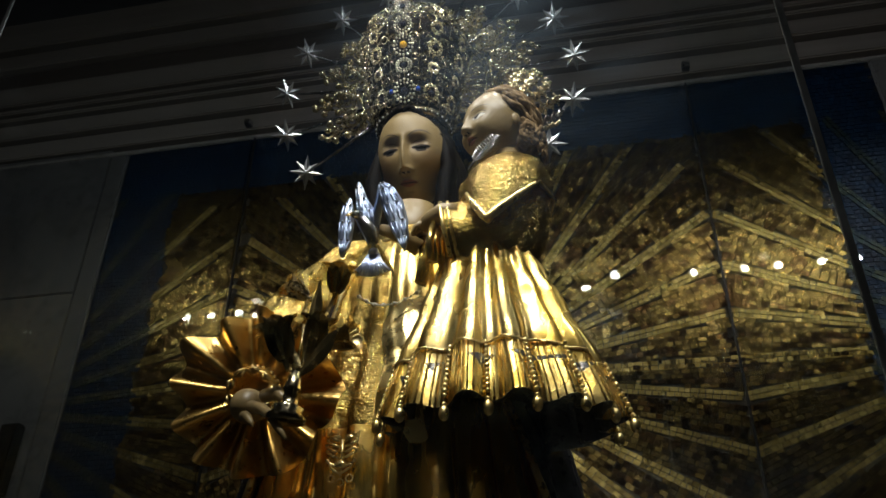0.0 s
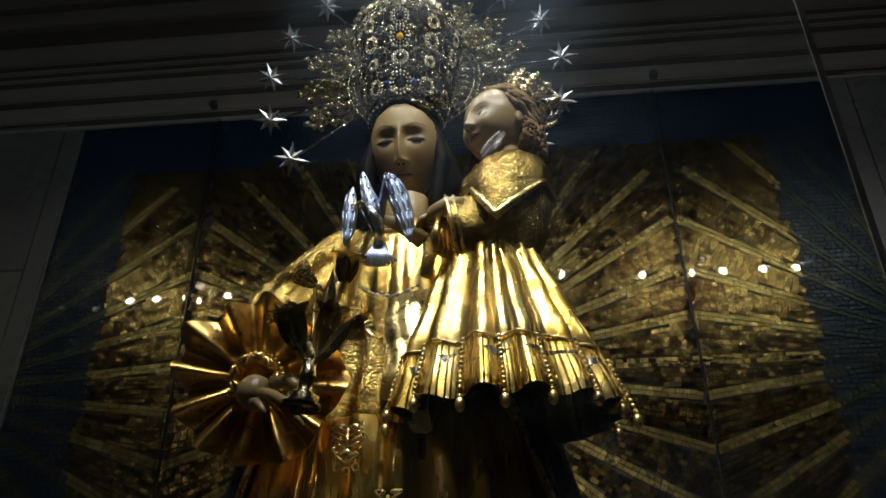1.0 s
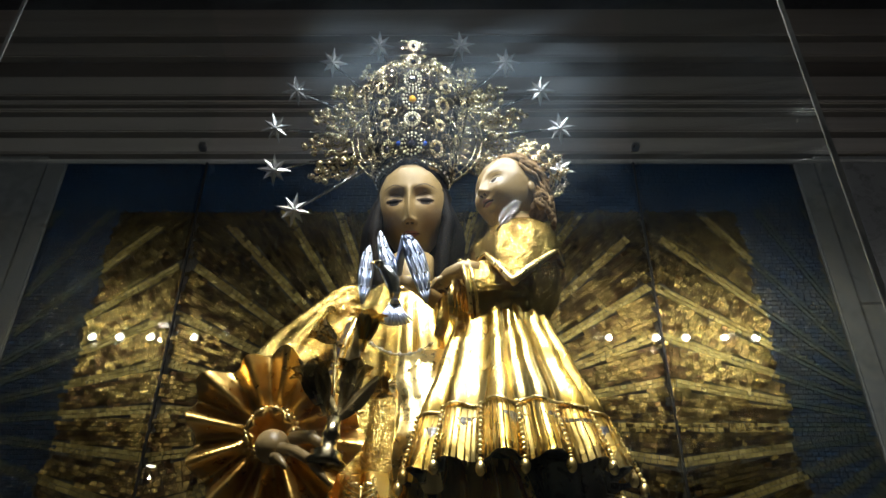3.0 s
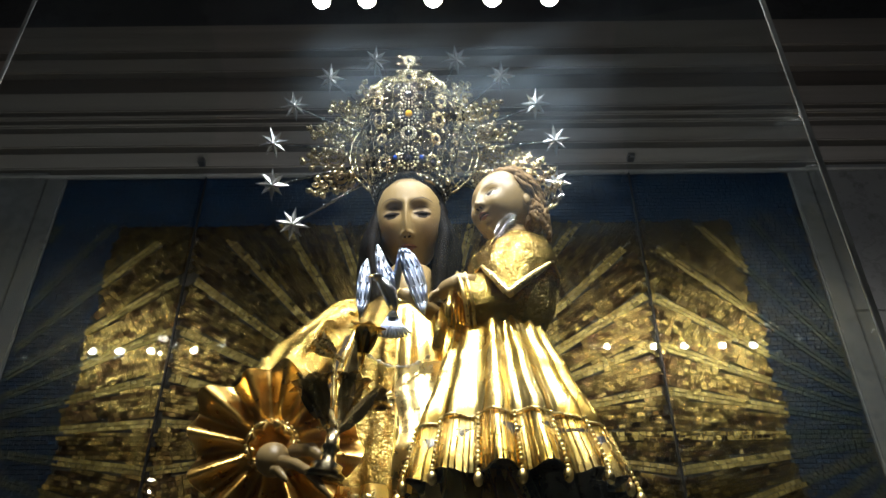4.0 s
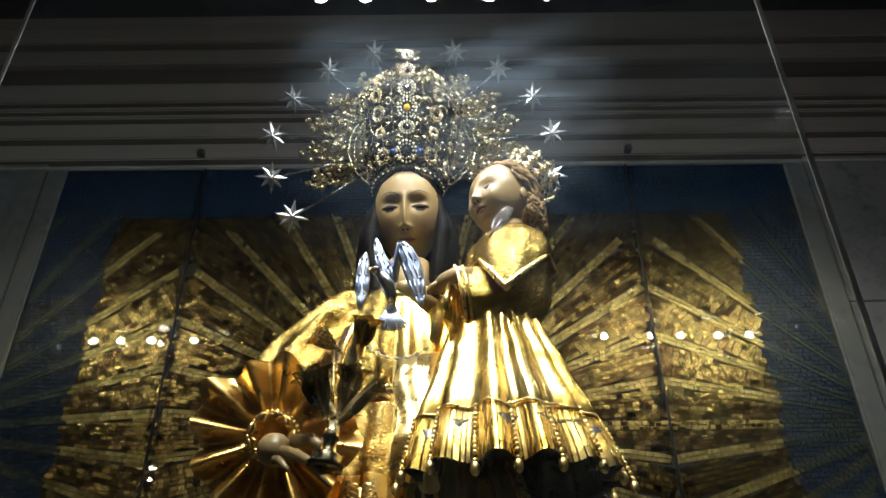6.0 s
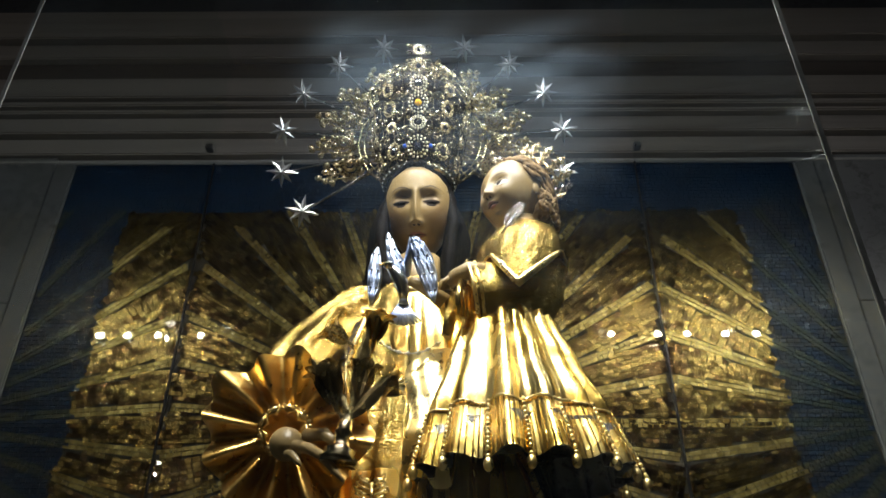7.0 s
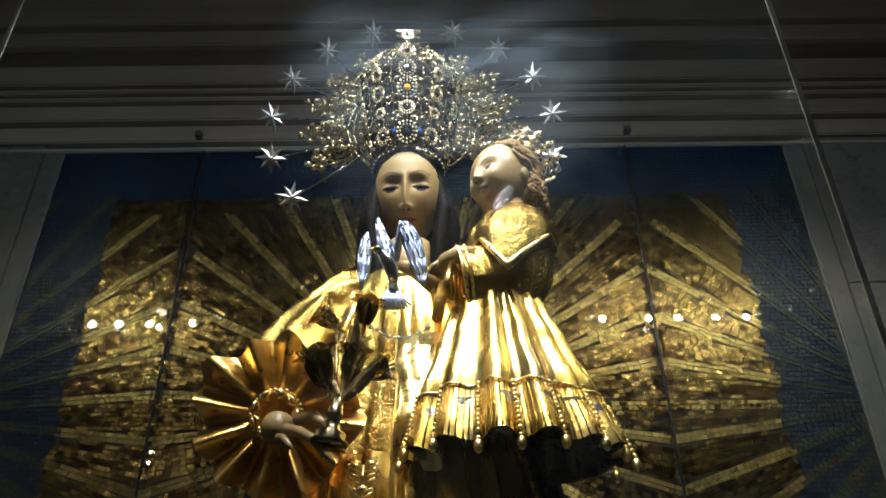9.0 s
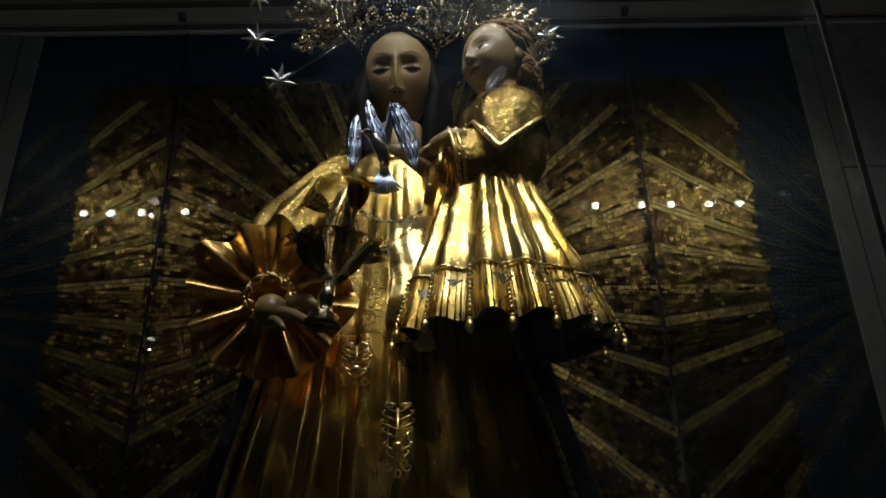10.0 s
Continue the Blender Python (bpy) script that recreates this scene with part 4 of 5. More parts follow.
        rows.append([(cx - 0.010 * f * math.sin(6.28319 * n / 48), 0.030 - 0.022 * f + hy * (1 + 0.06 * math.sin(9 * 6.28319 * n / 48 / 3 + 4 * f)) * math.cos(6.28319 * n / 48), cz + hz * (1 + 0.05 * math.sin(5 * 6.28319 * n / 48 + 5 * f)) * math.sin(6.28319 * n / 48)) for n in range(48)])
    grid(rows, bm, True, M_STIPPLE)
    grid([rows[-1], [(x + 0.012, 0.008 + (y - 0.008) * 0.8, 2.322 + (z - 2.322) * 0.85) for x, y, z in rows[-1]]], bm, True, M_COPPER, (False, True))
    for j, r in ((-1, 0.0042), (-3, 0.0034)):
        tube([Vector(p) for p in rows[j]] + [Vector(rows[j][0])], r, 8, bm, 1, M_TRIM)
    tube([(0.165, 0.0, 2.352), (0.135, 0.0, 2.358), (0.108, 0.01, 2.352), (0.092, 0.02, 2.337)], [0.020, 0.019, 0.015, 0.013], 16, bm, 1, M_SKIN)
    for k in range(4):
        tube([(0.097, 0.008 + 0.008 * k, 2.346 - 0.004 * k), (0.080, 0.008 + 0.009 * k, 2.336 - 0.005 * k), (0.073, 0.012 + 0.009 * k, 2.316 - 0.004 * k)], [0.006, 0.0055, 0.004], 8, bm, 1, M_SKIN)
    # the child's other forearm behind the dove, and its pale cuff
    tube([(0.012, 0.004, 2.338), (0.045, 0.012, 2.328), (0.085, 0.028, 2.300)], [0.010, 0.015, 0.017], 14, bm, 1, M_SKIN)
    tube([(0.094, 0.030, 2.325), (0.098, 0.032, 2.275), (0.088, 0.034, 2.225)], [0.012, 0.016, 0.013], 14, bm, 0.6, M_STIPPLE)
    # gathered cloth below the child's arm
    for k in range(5):
        tube([(0.118 + 0.006 * k, 0.0 + 0.01 * k, 2.335), (0.112 + 0.008 * k, -0.005 + 0.01 * k, 2.295), (0.112 + 0.009 * k, 0.0 + 0.01 * k, 2.255)], [0.006, 0.009, 0.007], 8, bm, 1, M_GOLD)
    # the child's head, profile turned up towards the mother
    turn = (Euler((0, 0, radians(-53))).to_matrix() @ Euler((radians(2), 0, 0)).to_matrix()).to_4x4()
    head_skin(bm, (0.244, 0.07, 2.60), (0.075, 0.081, 0.089), turn, child_relief, child_paint, 0.06, M_CURL)
    tube([(0.262, 0.07, 2.48), (0.256, 0.065, 2.53)], [0.036, 0.034], 20, bm, 1, M_SKIN)
    rng = random.Random(2)
    mt = turn.to_3x3()
    hc = Vector((0.244, 0.07, 2.60))
    for k in range(260):
        a, b = rng.uniform(-2.6, 2.6), rng.uniform(-0.7, 1.45)
        line, sway, wave = [], rng.uniform(0.05, 0.11), rng.uniform(0, 6.28)
        side = 1 if a > 0 else -1
        for q in range(9):
            d = Vector((math.cos(b) * math.sin(a), -math.cos(b) * math.cos(a), math.sin(b)))
            if d.y > (-0.36 if d.z > 0.12 else 0.02 if d.z < -0.1 else -0.22) or d.z > 0.9:
                out = 1.0 + 0.02 * math.sin(wave + q) + (0.004 * q if b < -0.2 else 0.0)
                line.append(hc + mt @ Vector((d.x * 0.079 * out, d.y * 0.085 * out, d.z * 0.092 * out)))
            a += side * 0.085
            b += -0.07 + sway * math.sin(wave + 1.1 * q)
            b = min(b, 1.5)
        if len(line) > 3:
            n, thick = len(line), rng.uniform(0.0065, 0.0095)
            tube(line, [thick * math.sin(3.14159 * (0.12 + 0.8 * i / (n - 1))) + 0.001 for i in range(n)], 8, bm, 0.8, M_CURL)
    for k in range(22):
        a = rng.uniform(1.5, 2.7)
        p = hc + mt @ Vector((0.072 * math.sin(a), -0.07 * math.cos(a) + 0.012, rng.uniform(-0.075, -0.02)))
        n = mt @ Vector((math.sin(a), -math.cos(a), 0))
        t = n.cross(Vector((0, 0, 1)))
        g = rng.uniform(0.008, 0.012)
        pts = [p + t * (g * math.cos(q * 1.1 + k)) + Z_UP * (g * math.sin(q * 1.1 + k) - 0.002 * q) + n * (0.002 * q) for q in range(7)]
        tube(pts, [0.003, 0.005, 0.0062, 0.0065, 0.006, 0.0045, 0.002], 8, bm, 1, M_CURL)
    ball(hc + mt @ Vector((0, 0.022, 0.012)), (0.073, 0.068, 0.083), bm, 32, 20, turn, M_CURL)
    for off, r in ((0.0, (0.006, 0.010, 0.015)),):
        ball(hc + mt @ Vector((0.0745, -0.008, -0.026)), r, bm, 12, 8, turn, M_SKIN)
    bmesh.ops.recalc_face_normals(bm, faces=bm.faces)
    return tagged(mesh_object("statue", bm, S_MATS, True), "gilded carved statue of a robed mother holding a child", "statue")


the_statue = statue()


# ---- ornaments worn by the statue ----
def ring_beads(bm, centre, ex, ez, rx, rz, n, r, index=0, u=7, v=5):
    """A ring of small beads in the plane of ex and ez."""
    for i in range(n):
        a = 6.28319 * i / n
        ball(centre + ex * (rx * math.cos(a)) + ez * (rz * math.sin(a)), r, bm, u, v, None, index)
    return bm


def loop(centre, ex, ez, rx, rz, n=24, turns=1.0, shrink=1.0, rise=None):
    pts = []
    for i in range(int(n * turns) + 1):
        a = 6.28319 * i / n
        f = 1 - (1 - shrink) * i / (n * turns)
        p = centre + ex * (rx * f * math.cos(a)) + ez * (rz * f * math.sin(a))
        if rise is not None:
            p = p + rise * (i / (n * turns))
        pts.append(p)
    return pts


HALO_C = Vector((0.02, 0.335, 3.005))
X, Z, Y = Vector((1, 0, 0)), Vector((0, 0, 1)), Vector((0, 1, 0))


FACE = Vector((0.0, -0.80, -0.60))


def flat_on(v, n=FACE):
    """v laid into the plane that faces n."""
    return (v - n * v.dot(n)).normalized()


def coil(c, ex, ez, r, turns):
    """The coiled heart of a repousse rose."""
    ex, ez = flat_on(ex), flat_on(ez)
    n = int(12 * turns)
    pts = [c + (ex * math.cos(0.5236 * i) + ez * math.sin(0.5236 * i)) * r * (0.12 + 0.88 * i / n) - Y * r * 0.7 * (1 - i / n) for i in range(n + 1)]
    return tube(pts, [r * (0.15 + 0.10 * i / n) for i in range(n + 1)], 8)


def star_mesh(bm, c, ex, ez, r):
    """Eight faceted points about a small boss, thick in the middle."""
    out = []
    for i in range(16):
        a = 6.28319 * i / 16
        rr = r * (1.0 if i % 4 == 0 else 0.86) if i % 2 == 0 else r * 0.40
        out.append(bm.verts.new(c + ex * (rr * math.cos(a)) + ez * (rr * math.sin(a))))
    n = ex.cross(ez)
    n = n if n.y < 0 else -n
    f, b = bm.verts.new(c + n * r * 0.26), bm.verts.new(c - n * r * 0.14)
    for i in range(16):
        bm.faces.new((f, out[i], out[(i + 1) % 16]))
        bm.faces.new((b, out[(i + 1) % 16], out[i]))
    ball(c + n * r * 0.2, r * 0.15, bm, 8, 6)


def halo():
    rng = random.Random(21)
    th = tagged(new("halo"), "openwork gilt silver halo with twelve silver stars behind the crowned head", "halo")
    C = HALO_C
    bm = tube(loop(C, X, Z, 0.178, 0.178, 72), 0.0045, 8)
    tube(loop(C, X, Z, 0.163, 0.163, 72), 0.0028, 6, bm)
    part("ring", bm, DARK_GILT, th, "twin gilt hoops", True)
    bm = bmesh.new()
    for i in range(40):
        a = 6.28319 * i / 40
        d, t = X * math.cos(a) + Z * math.sin(a), Z * math.cos(a) - X * math.sin(a)
        for q, r in ((0.140, 0.011), (0.115, 0.009)):
            c = C + d * q + t * rng.uniform(-0.004, 0.004)
            tube(loop(c, d, t, r, r * 0.8, 10, 1.5, 0.4, Y * -0.006), 0.0020, 5, bm)
        ball(C + d * 0.170, 0.0042, bm, 7, 5)
        tube([C + d * 0.10, C + d * 0.128 + t * 0.006, C + d * 0.163], 0.0018, 5, bm)
    part("lattice", bm, GOLD_PALE, th, "pierced gilt lattice", True)
    for k in range(12):
        a = radians(218 - 22 * k) if k < 6 else radians(-38 + 22 * (11 - k))
        d, t = X * math.cos(a) + Z * math.sin(a), Z * math.cos(a) - X * math.sin(a)
        bm = tube([C + d * 0.178, C + d * 0.25, C + d * 0.37], [0.0052, 0.004, 0.003], 6)
        for q in (0.20, 0.235, 0.27, 0.3):
            ball(C + d * q, 0.0058, bm, 8, 6)
        rod = part("star_rod", bm, SILVER, th, "", True)
        bm = bmesh.new()
        spin = rng.uniform(-0.3, 0.3)
        tilt = Vector((rng.uniform(-0.15, 0.15), rng.uniform(-0.15, 0.15), 0))
        n = (Vector((0.08, -0.74, -0.66)) + Vector((tilt.x, 0, tilt.y))).normalized()
        ex = flat_on(X * math.cos(spin) + Z * math.sin(spin), n)
        ez = n.cross(ex)
        star_mesh(bm, C + d * 0.398 - Y * 0.004, ex, ez, 0.046)
        part("star", bm, STAR_SILVER, rod, "eight-pointed bright silver star")
        a2 = a + radians(11) * (-1 if k < 6 else 1)
        d, t = X * math.cos(a2) + Z * math.sin(a2), Z * math.cos(a2) - X * math.sin(a2)
        bm = bmesh.new()
        for sx in (-1, 1):
            tube([C + d * 0.178, C + d * 0.21 + t * sx * 0.020, C + d * 0.25 + t * sx * 0.019, C + d * 0.275 + t * sx * 0.008, C + d * 0.30], [0.0018, 0.0026, 0.0026, 0.002, 0.0012], 6, bm)
        tube([C + d * 0.178, C + d * 0.30], 0.003, 6, bm)
        spray = part("rose_spray", bm, GOLD_PALE, th, "gilt spray of roses and leaves", True)
        for name, at, off, r, turns in (("rose", 0.218, 0.0, 0.025, 2.2), ("bud", 0.272, 0.010, 0.015, 1.7)):
            part(name, coil(C + d * at + t * off - Y * 0.006, t, d, r, turns), GOLD_PALE, spray, "", True)
        for q in range(6):
            a3 = 1.0472 * q + rng.uniform(-0.2, 0.2)
            e, g = flat_on(d * math.cos(a3) + t * math.sin(a3)), flat_on(t * math.cos(a3) - d * math.sin(a3))
            p = C + d * 0.216 - Y * 0.002
            bm = tube([p + e * 0.022 - g * 0.013, p + e * 0.030 - g * 0.007 - Y * 0.006, p + e * 0.030 + g * 0.007 - Y * 0.006, p + e * 0.022 + g * 0.013], [0.0026, 0.0085, 0.0085, 0.0026], 8, None, 0.7)
            part("petal", bm, GOLD_PALE, spray, "", True)
        for at, off in ((0.246, -0.030), (0.250, 0.034), (0.266, -0.017), (0.286, 0.027), (0.290, -0.016), (0.303, 0.008), (0.314, -0.007), (0.276, -0.034)):
            at, off = at + rng.uniform(-0.005, 0.005), off + rng.uniform(-0.004, 0.004)
            p = C + d * at + t * off - Y * rng.uniform(0.002, 0.012)
            w = (d * rng.uniform(-0.3, 1) + t * rng.uniform(-1, 1) - Y * 0.3).normalized()
            bm = tube([p - w * 0.010, p - w * 0.004, p + w * 0.004, p + w * 0.009], [0.004, 0.0100, 0.0105, 0.004], 8, None, 0.8)
            part("leaf", bm, GOLD_PALE, spray, "", True)
    bm = tube([(0.02, 0.335, 2.86), (0.02, 0.335, 2.70), (0.02, 0.33, 2.40)], 0.007, 8)
    part("stem", bm, STEEL, th)
    return th


halo()

CROWN_C = Vector((0.018, 0.222, 2.742))


def crown_at(a, h):
    dome = 0.5 * max(0.0, h - 0.75) ** 1.3 * (1 - gauss((a + 1.5708 + 3.14159) % 6.28319 - 3.14159, 0.3))
    r = 0.084 + 0.060 * min(1.0, h * 1.15) ** 0.9 - dome
    lean = -0.016 * h
    return CROWN_C + Vector((r * math.cos(a), r * 1.02 * math.sin(a) + lean, 0.365 * h))


def crown_frame(a, h):
    p, q = crown_at(a, h), crown_at(a, h + 0.02)
    up = (q - p).normalized()
    side = (crown_at(a + 0.02, h) - p).normalized()
    return p, side, up, side.cross(up).normalized()


def crown():
    rng = random.Random(31)
    th = tagged(new("crown"), "tall flared silver-gilt crown set with pearls and dark gems", "crown")
    rows = []
    for h, g in ((0.0, 0.996), (0.0, 1.03), (0.02, 1.045), (0.055, 1.03), (0.055, 0.996)):
        rows.append([CROWN_C.lerp(crown_at(6.28319 * i / 64, h), g) + Vector((0, 0, 0.365 * h * (1 - g))) for i in range(64)])
    rows.append(rows[0])
    band = part("band", grid(rows), DARK_GILT, th, "", True)
    bm = bmesh.new()
    for i in range(36):
        a = 6.28319 * i / 36
        ball(CROWN_C.lerp(crown_at(a, 0.028), 1.045), 0.0021, bm, 8, 6)
    part("pearls", bm, PEARL, band, "row of small pearls", True)
    for k in range(10):
        a = -1.5708 + 6.28319 * k / 10
        main = k == 0
        rib = tube([crown_at(a, 0.05 + 0.9 * i / 12) - crown_frame(a, 0.05 + 0.9 * i / 12)[3] * 0.004 for i in range(13)], 0.0024, 6)
        for i in range(14):
            h = 0.1 + 0.84 * i / 13
            p, s, u, n = crown_frame(a, h)
            for sx in (-1, 1):
                w = 0.024 if main else 0.018
                tube(loop(p + s * sx * w, s * sx, u, 0.009, 0.008, 8, 1.3, 0.3, n * 0.005), 0.0016, 5, rib)
        rib_ob = part("rib", rib, DARK_GILT, th, "", True)
        for j, (h, w, z) in enumerate(((0.15, 0.016, 0.020), (0.33, 0.012, 0.012), (0.48, 0.0155, 0.019), (0.63, 0.0135, 0.016), (0.77, 0.0115, 0.0135), (0.90, 0.009, 0.011))):
            g = 1.5 if main else 1.1
            p, s, u, n = crown_frame(a, h)
            p = p + n * 0.005
            bm = ring_beads(bmesh.new(), p, s, u, w * g, z * g, 16, 0.0031)
            ring_beads(bm, p + n * 0.002, s, u, w * g * 0.68, z * g * 0.68, 12, 0.0022)
            setting = part("setting", bm, BEAD if main else GOLD_PALE, rib_ob, "oval rim of silver beads", True)
            bm = bmesh.new()
            tube([p - n * 0.001, p + n * 0.003, p + n * 0.005], [w * g * 0.40, w * g * 0.34, w * g * 0.15], 10, bm)
            part("gem", bm, GEM_AMBER if main and j == 2 else GEM_DARK, setting, "polished gem")
    # open scrollwork between the ribs
    for k in range(10):
        a0 = -1.5708 + 6.28319 * (k + 0.5) / 10
        bm = bmesh.new()
        for j in range(5):
            h = 0.1 + 0.15 * j
            p, s, u, n = crown_frame(a0, h)
            r = 0.015
            for sx in (-1, 1):
                tube(loop(p + s * sx * 0.012 + u * rng.uniform(-0.004, 0.004), s * sx, u, r * 0.8, r, 12, 1.6, 0.25, n * 0.006), 0.0019, 5, bm)
                ball(p + s * sx * 0.024 + n * 0.003, 0.0036, bm, 7, 5)
            ball(p + u * 0.018 + n * 0.004, 0.0046, bm, 8, 6)
        tube([crown_at(a0, 0.05 + 0.09 * i) for i in range(10)], 0.0016, 5, bm)
        part("scrollwork", bm, DARK_GILT, th, "pierced scrolls with beads", True)
        if k in (0, 9, 4, 5):
            p, s, u, n = crown_frame(a0, 0.16)
            part("gem", ball(p + n * 0.006, (0.0055, 0.0055, 0.007), u=12, v=8), GEM_BLUE, th, "deep blue gem", True)
    top = CROWN_C + Vector((0, -0.02, 0.37))
    for k in range(10):
        a = -1.5708 + 6.28319 * k / 10
        part("arch", tube([crown_at(a, 0.93), crown_at(a, 0.99).lerp(top, 0.4) + Z * 0.02, top + Z * 0.035], 0.0035, 6), GOLD_PALE, th, "", True)
    part("finial", ball(top + Z * 0.045, 0.014, None, 14, 10), GOLD_PALE, th, "", True)
    # added black cap: stands for the dark hollow and blocks the view behind
    part("lining", lathe([(0.080, 0.0), (0.092, 0.08), (0.106, 0.16), (0.119, 0.23), (0.122, 0.27), (0.098, 0.32), (0.05, 0.345), (0.0, 0.35)], 32, Matrix.Translation(CROWN_C + Z * 0.004)), HOLLOW_BLACK, th, "added black cap that darkens the gaps in the openwork", True)
    return th


crown()


def child_crown():
    th = tagged(new("small_crown"), "small pierced gold and silver crown on the child's curls", "crown")
    m = Matrix.Translation((0.286, 0.088, 2.656)) @ Euler((radians(-8), radians(40), 0)).to_matrix().to_4x4() @ Matrix.Scale(1.06, 4)
    r3 = m.to_3x3()
    bm = lathe([(0.046, 0), (0.050, 0.0), (0.051, 0.008), (0.047, 0.008), (0.046, 0)], 32, m)
    band = part("band", bm, GOLD_PALE, th, "", True)
    for k in range(12):
        a = 6.28319 * k / 12
        d, s = Vector((math.cos(a), math.sin(a), 0)), Vector((-math.sin(a), math.cos(a), 0))
        bm = bmesh.new()
        for h, w in ((0.016, 0.009), (0.032, 0.008), (0.046, 0.006)):
            c = d * (0.049 + 0.35 * h) + Z * h
            tube([m @ q for q in loop(c, s, Z, w, 0.008, 10, 1.0)], 0.0030, 6, bm)
            ball(m @ (c + d * 0.002), 0.0046, bm, 7, 5)
            for sx in (-1, 1):
                ball(m @ (c + s * sx * 0.0125), 0.0028, bm, 7, 5)
        ball(m @ (d * 0.067 + Z * 0.057), 0.0042, bm, 8, 6)
        part("leaf", bm, SILVER if 0.4 > a or a > 5.9 else GOLD_PALE, th, "", True)
    return th


child_crown()


def blade(spine, widths, across, thick=0.0022):
    """A leaf-shaped plate along a spine, ridged in the middle."""
    rows = []
    for p, w in zip(spine, widths):
        p, n = Vector(p), across.cross(Vector((0, 0, 1))).normalized()
        n = n if n.y < 0 else -n
        rows.append([p - across * w, p - across * w * 0.5 + n * thick, p + n * thick * 2, p + across * w * 0.5 + n * thick, p + across * w, p - n * thick])
    return grid(rows, None, True, 0, (True, True))


def dove():
    th = tagged(new("dove_ornament"), "silver dove ornament with raised wings pinned at the breast", "ornament")
    bm = tube([(-0.024, -0.020, 2.352), (-0.014, -0.020, 2.342), (-0.002, -0.016, 2.322), (0.004, -0.010, 2.300), (0.004, -0.006, 2.285)], [0.008, 0.013, 0.0155, 0.012, 0.007], 14)
    body = part("body", bm, SILVER, th, "", True)
    part("head", ball((-0.028, -0.024, 2.356), (0.010, 0.010, 0.009), None, 12, 8), SILVER, body, "", True)
    part("beak", tube([(-0.034, -0.030, 2.356), (-0.045, -0.036, 2.349)], [0.0042, 0.001], 6), GOLD_TRIM, body, "gilt beak", True)
    plates = (("wing", [(0.006, -0.012, 2.335), (0.019, -0.020, 2.425), (0.028, -0.020, 2.412), (0.040, -0.016, 2.380), (0.052, -0.010, 2.340), (0.060, -0.005, 2.305), (0.064, 0.0, 2.280)], (0.010, 0.008, 0.016, 0.021, 0.019, 0.012, 0.002), (0.93, 0.1, 0.25)),
              ("wing", [(-0.032, -0.012, 2.442), (-0.029, -0.014, 2.425), (-0.022, -0.016, 2.395), (-0.012, -0.016, 2.365), (-0.002, -0.014, 2.335)], (0.003, 0.008, 0.012, 0.018, 0.014), (0.9, 0.1, 0.3)),
              ("wing", [(-0.054, 0.008, 2.420), (-0.056, 0.006, 2.400), (-0.057, 0.006, 2.360), (-0.058, 0.008, 2.320), (-0.061, 0.010, 2.285)], (0.003, 0.010, 0.015, 0.013, 0.003), (0.96, 0.25, 0.0)))
    for name, spine, widths, across in plates:
        across = Vector(across).normalized()
        arm = part(name, blade(spine, widths, across), SILVER_BLUE, th, "raised wing of blued silver", True)
        for i in range(1, len(spine) - 1):
            for sx in (-0.45, 0.45):
                part("stud", ball(Vector(spine[i]) + across * widths[i] * sx - Y * 0.0045, 0.0026, None, 8, 6), SILVER, arm, "", True)
            for sx in (-0.75, -0.25, 0.25, 0.75):
                p = Vector(spine[i]) + across * widths[i] * sx - Y * 0.004
                q = Vector(spine[i + 1]) + across * widths[i + 1] * sx - Y * 0.004
                part("feather", tube([p, p.lerp(q, 0.5) - Y * 0.0016, q], [0.0012, 0.0024, 0.0008], 6, None, 0.6), SILVER_BLUE, arm, "", True)
    tail = part("tail", tube([(0.004, -0.004, 2.296), (0.004, -0.004, 2.276)], [0.007, 0.010], 10), SILVER_BLUE, th, "fanned tail feathers", True)
    for k in range(11):
        f = (k - 5) / 5
        part("feather", tube([(0.004 + 0.005 * f, 0.0, 2.288), (0.004 + 0.017 * f, -0.004, 2.258), (0.006 + 0.033 * f, -0.010, 2.226 + 0.010 * f * f)], [0.0025, 0.0044, 0.0036], 7, None, 0.6), SILVER_BLUE, tail, "", True)
    part("pin", tube([(0.005, 0.0, 2.31), (0.01, 0.12, 2.31)], 0.003, 6), SILVER, th)
    bm = bmesh.new()
    for i in range(26):
        f = i / 25
        ball((-0.045 + 0.12 * f, 0.068 - 0.012 * math.sin(3.14159 * f) + 0.02 * abs(f - 0.5), 2.235 - 0.035 * math.sin(3.14159 * f)), 0.0022 if i % 4 else 0.0044, bm, 8, 6)
    nk = tagged(mesh_object("bead_necklace", bm, PEARL, True), "string of small pearl beads across the gilded breast", "necklace")
    return th


dove()


def feather_pin():
    bm = bmesh.new()
    a, b = Vector((0.250, -0.035, 2.505)), Vector((0.198, -0.078, 2.395))
    tube([a, a.lerp(b, 0.5), b], [0.0012, 0.003, 0.002], 6, bm)
    d = (b - a).normalized()
    s = d.cross(Vector((0.2, -1, 0.3))).normalized()
    for i in range(12):
        f = 0.12 + 0.06 * i
        w = 0.015 * math.sin(3.14159 * min(1, f * 1.05)) + 0.003
        for sx in (-1, 1):
            p = a.lerp(b, f)
            tube([p, p + s * sx * w * 0.6 - d * 0.005 - Y * 0.003, p + s * sx * w - d * 0.013], [0.002, 0.0026, 0.0008], 5, bm, 0.6)
    return tagged(mesh_object("feather_brooch", bm, SILVER, True), "silver feather brooch pinned on the child's shoulder", "brooch")


feather_pin()


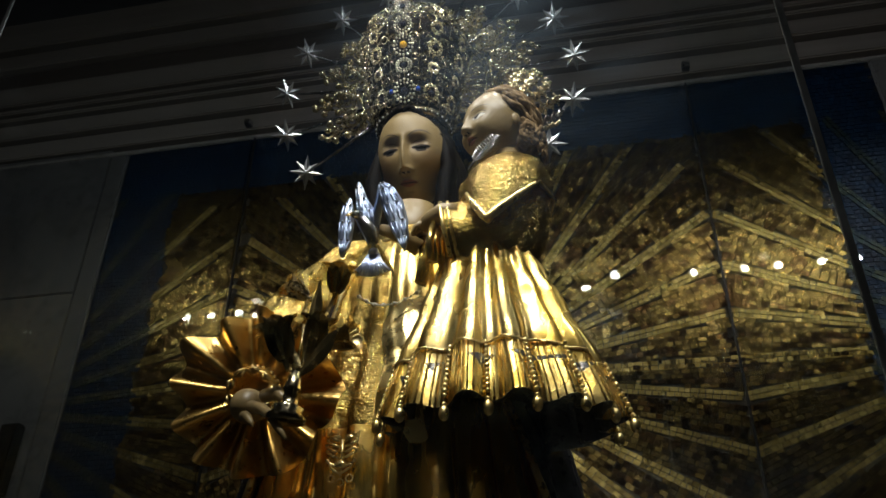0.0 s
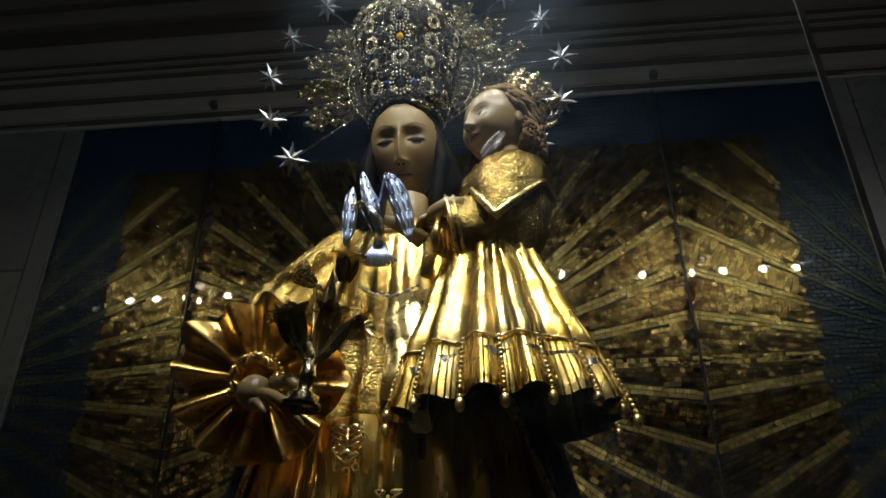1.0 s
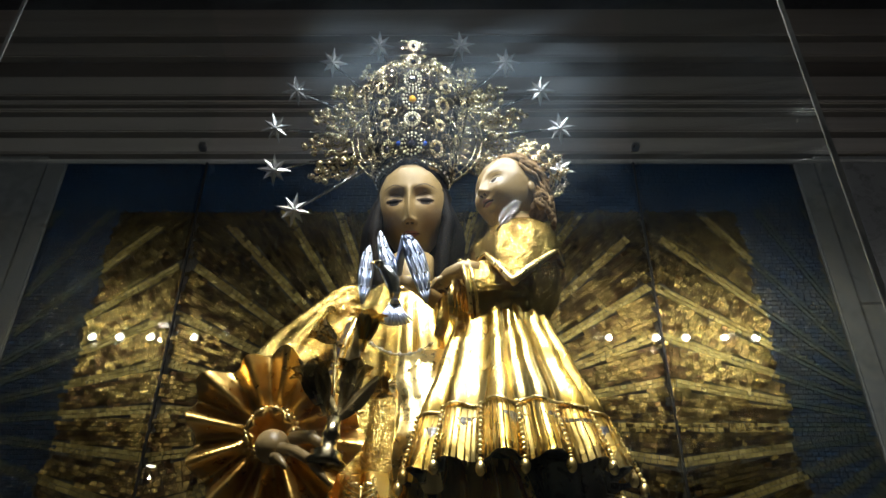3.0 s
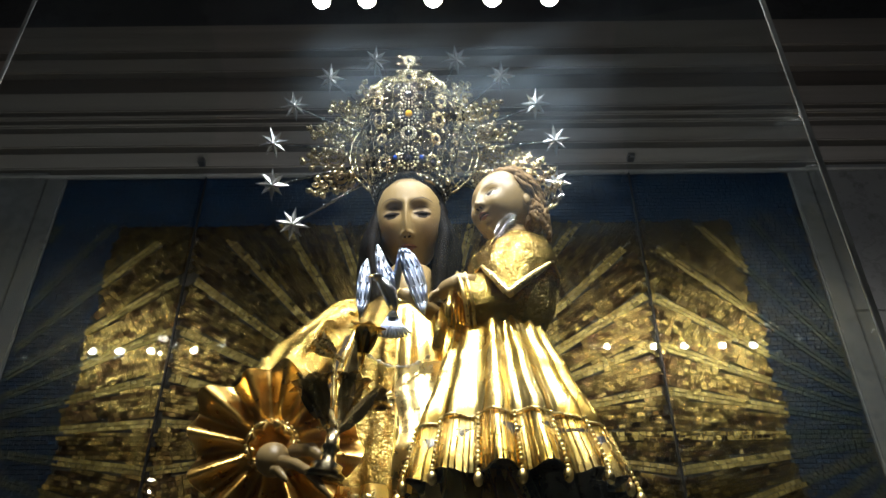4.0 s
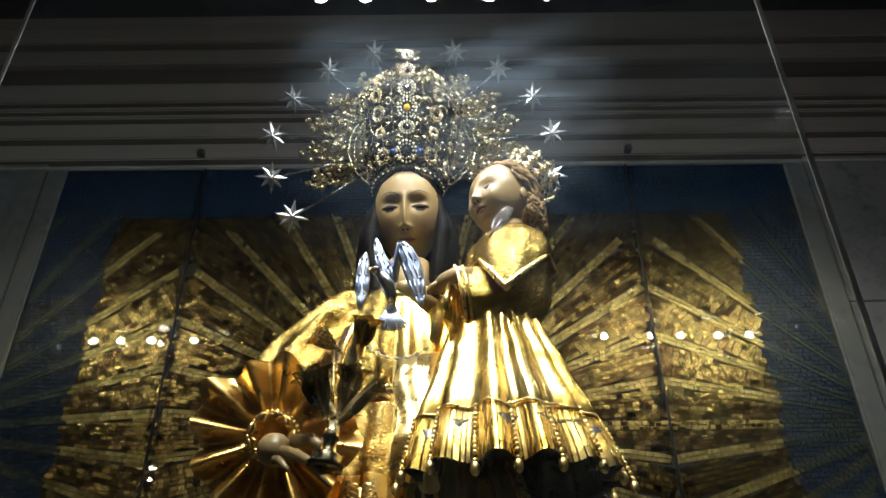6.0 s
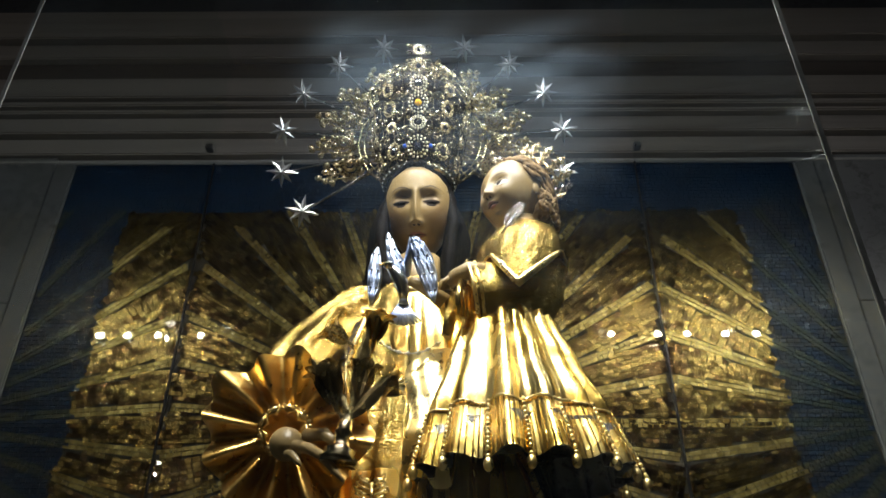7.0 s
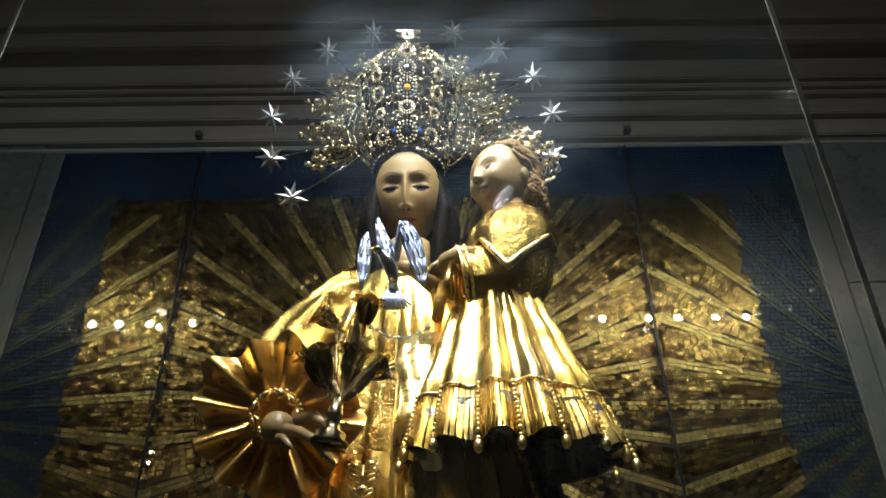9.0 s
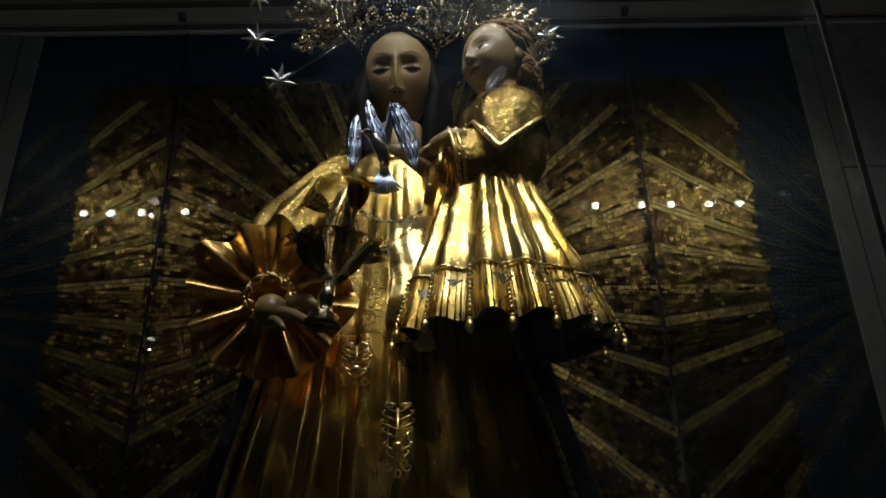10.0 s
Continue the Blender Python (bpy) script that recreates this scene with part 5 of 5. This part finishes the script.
def petal_flower(th, c, axis, r, length, material, label, petals=6):
    axis = Vector(axis).normalized()
    e1 = axis.orthogonal().normalized()
    e2 = axis.cross(e1)
    fl = None
    for k in range(petals):
        a = 6.28319 * k / petals
        d, t = e1 * math.cos(a) + e2 * math.sin(a), e2 * math.cos(a) - e1 * math.sin(a)
        rows = []
        for j in range(9):
            f = j / 8
            w = r * 0.55 * math.sin(3.14159 * min(0.98, 0.12 + 0.86 * f)) ** 0.8 + 0.001
            rad = r * (0.16 + 0.45 * f + 0.45 * f ** 3)
            h = length * (f - 0.28 * f ** 4)
            rows.append([c + d * (rad - 0.35 * w * q * q) + t * w * q + axis * (h + 0.12 * w * abs(q)) for q in (-1, -0.5, 0, 0.5, 1)])
        back = [[p - d * 0.0016 for p in row] for row in rows]
        bm = grid(rows, None, False)
        grid(back, bm, False)
        bmesh.ops.recalc_face_normals(bm, faces=bm.faces)
        if fl is None:
            fl = part("flower", tube([c - axis * 0.02, c, c + axis * length * 0.15], [0.004, r * 0.16, r * 0.2], 10), material, th, label, True)
        part("petal", bm, material, fl, "", True)
    bm = bmesh.new()
    for k in range(3):
        a = 2.1 * k
        tube([c, c + axis * length * 0.8 + (e1 * math.cos(a) + e2 * math.sin(a)) * r * 0.15], [0.0018, 0.0025], 5, bm)
    part("stamens", bm, GOLD_TRIM, fl, "", True)
    return fl


def lilies():
    th = tagged(new("lily_bouquet"), "metal lily spray in a turned silver holder in the statue's hand", "bouquet")
    m = Matrix.Translation((-0.085, -0.118, 1.925)) @ Euler((radians(4), radians(8), 0)).to_matrix().to_4x4()
    part("holder", lathe([(0.0, -0.012), (0.030, -0.010), (0.032, -0.002), (0.024, 0.004), (0.026, 0.012), (0.014, 0.018), (0.011, 0.034), (0.016, 0.04), (0.013, 0.046), (0.010, 0.07), (0.0, 0.072)], 28, m), PEWTER, th, "turned dark silver socket", True)
    base = Vector((-0.08, -0.118, 1.985))
    for c, ax, r, ln, mat in (((-0.098, -0.115, 2.02), (-0.35, -0.1, 1), 0.048, 0.10, LILY), ((-0.062, -0.105, 2.03), (0.15, 0.1, 1), 0.040, 0.10, LILY), ((-0.035, -0.085, 2.055), (0.95, -0.25, 0.25), 0.04, 0.075, LILY),
                              ((-0.045, -0.055, 2.17), (0.15, -0.15, 1), 0.042, 0.075, GOLD), ((-0.095, -0.06, 2.165), (-0.8, -0.3, 0.55), 0.036, 0.065, GOLD_PALE)):
        c = Vector(c)
        part("stalk", tube([base, base.lerp(c, 0.5) + Vector((0, 0.01, 0)), c], 0.0035, 6), LILY, th, "", True)
        petal_flower(th, c, ax, r * 0.85, ln * 0.9, mat, "gilded lily" if mat is not LILY else "tarnished gilt lily")
    for c, d in (((-0.07, -0.11, 2.0), (-0.075, 0.0, 0.10)), ((-0.07, -0.11, 2.0), (0.02, 0.0, 0.16)), ((-0.075, -0.115, 1.99), (0.07, -0.01, 0.07))):
        c, d = Vector(c), Vector(d)
        s = d.cross(Y).normalized()
        rows = [[c + d * f + s * (w * q) + Y * (-0.012 * f * f + 0.3 * w * abs(q)) for q in (-1, -0.5, 0, 0.5, 1)] for f, w in ((0, 0.002), (0.25, 0.010), (0.5, 0.013), (0.75, 0.010), (1.0, 0.001))]
        bm = grid(rows, None, False)
        grid([[p + Y * 0.0016 for p in r] for r in rows], bm, False)
        part("leaf", bm, LILY, th, "", True)
    return th


lilies()


def applique(c, tall, label):
    """Beaded scroll relief sewn on the gown."""
    c = Vector(c)
    bm = bmesh.new()
    tube([c - Z * tall * 0.35, c + Z * tall * 0.42], [0.002, 0.0035], 6, bm)
    for j, (h, w) in enumerate(((0.36, 0.022), (0.24, 0.026), (0.12, 0.028), (0.0, 0.026), (-0.2, 0.024), (-0.32, 0.018))):
        for sx in (-1, 1):
            p = c + Z * tall * h
            tube([p, p + X * sx * w * 0.5 + Z * 0.004 - Y * 0.003, p + X * sx * w + Z * 0.012, p + X * sx * w * 0.85 + Z * 0.019], [0.0012, 0.0022, 0.0018, 0.001], 5, bm)
            ball(p + X * sx * w + Z * 0.014 - Y * 0.002, 0.0026, bm, 7, 5)
    ball(c - Z * tall * 0.12 - Y * 0.003, (0.010, 0.004, 0.007), bm, 10, 8)
    for dx, dz in ((-0.016, -0.42), (0.016, -0.42), (0, -0.5)):
        ring_beads(bm, c + X * dx + Z * tall * dz, X, Z, 0.006, 0.006, 10, 0.0015)
    for dx, dz in ((-0.012, 0.47), (0.012, 0.47)):
        ball(c + X * dx + Z * tall * dz, (0.009, 0.003, 0.005), bm, 8, 6)
    return tagged(mesh_object("applique", bm, GOLD_TRIM, True), label, "applique")


applique((0.032, 0.018, 1.765), 0.12, "beaded scroll applique on the front of the gilded gown")
applique((-0.045, 0.045, 1.905), 0.08, "small beaded scroll applique on the gilded gown")


# ---- mosaic pieces ----
mosaic()
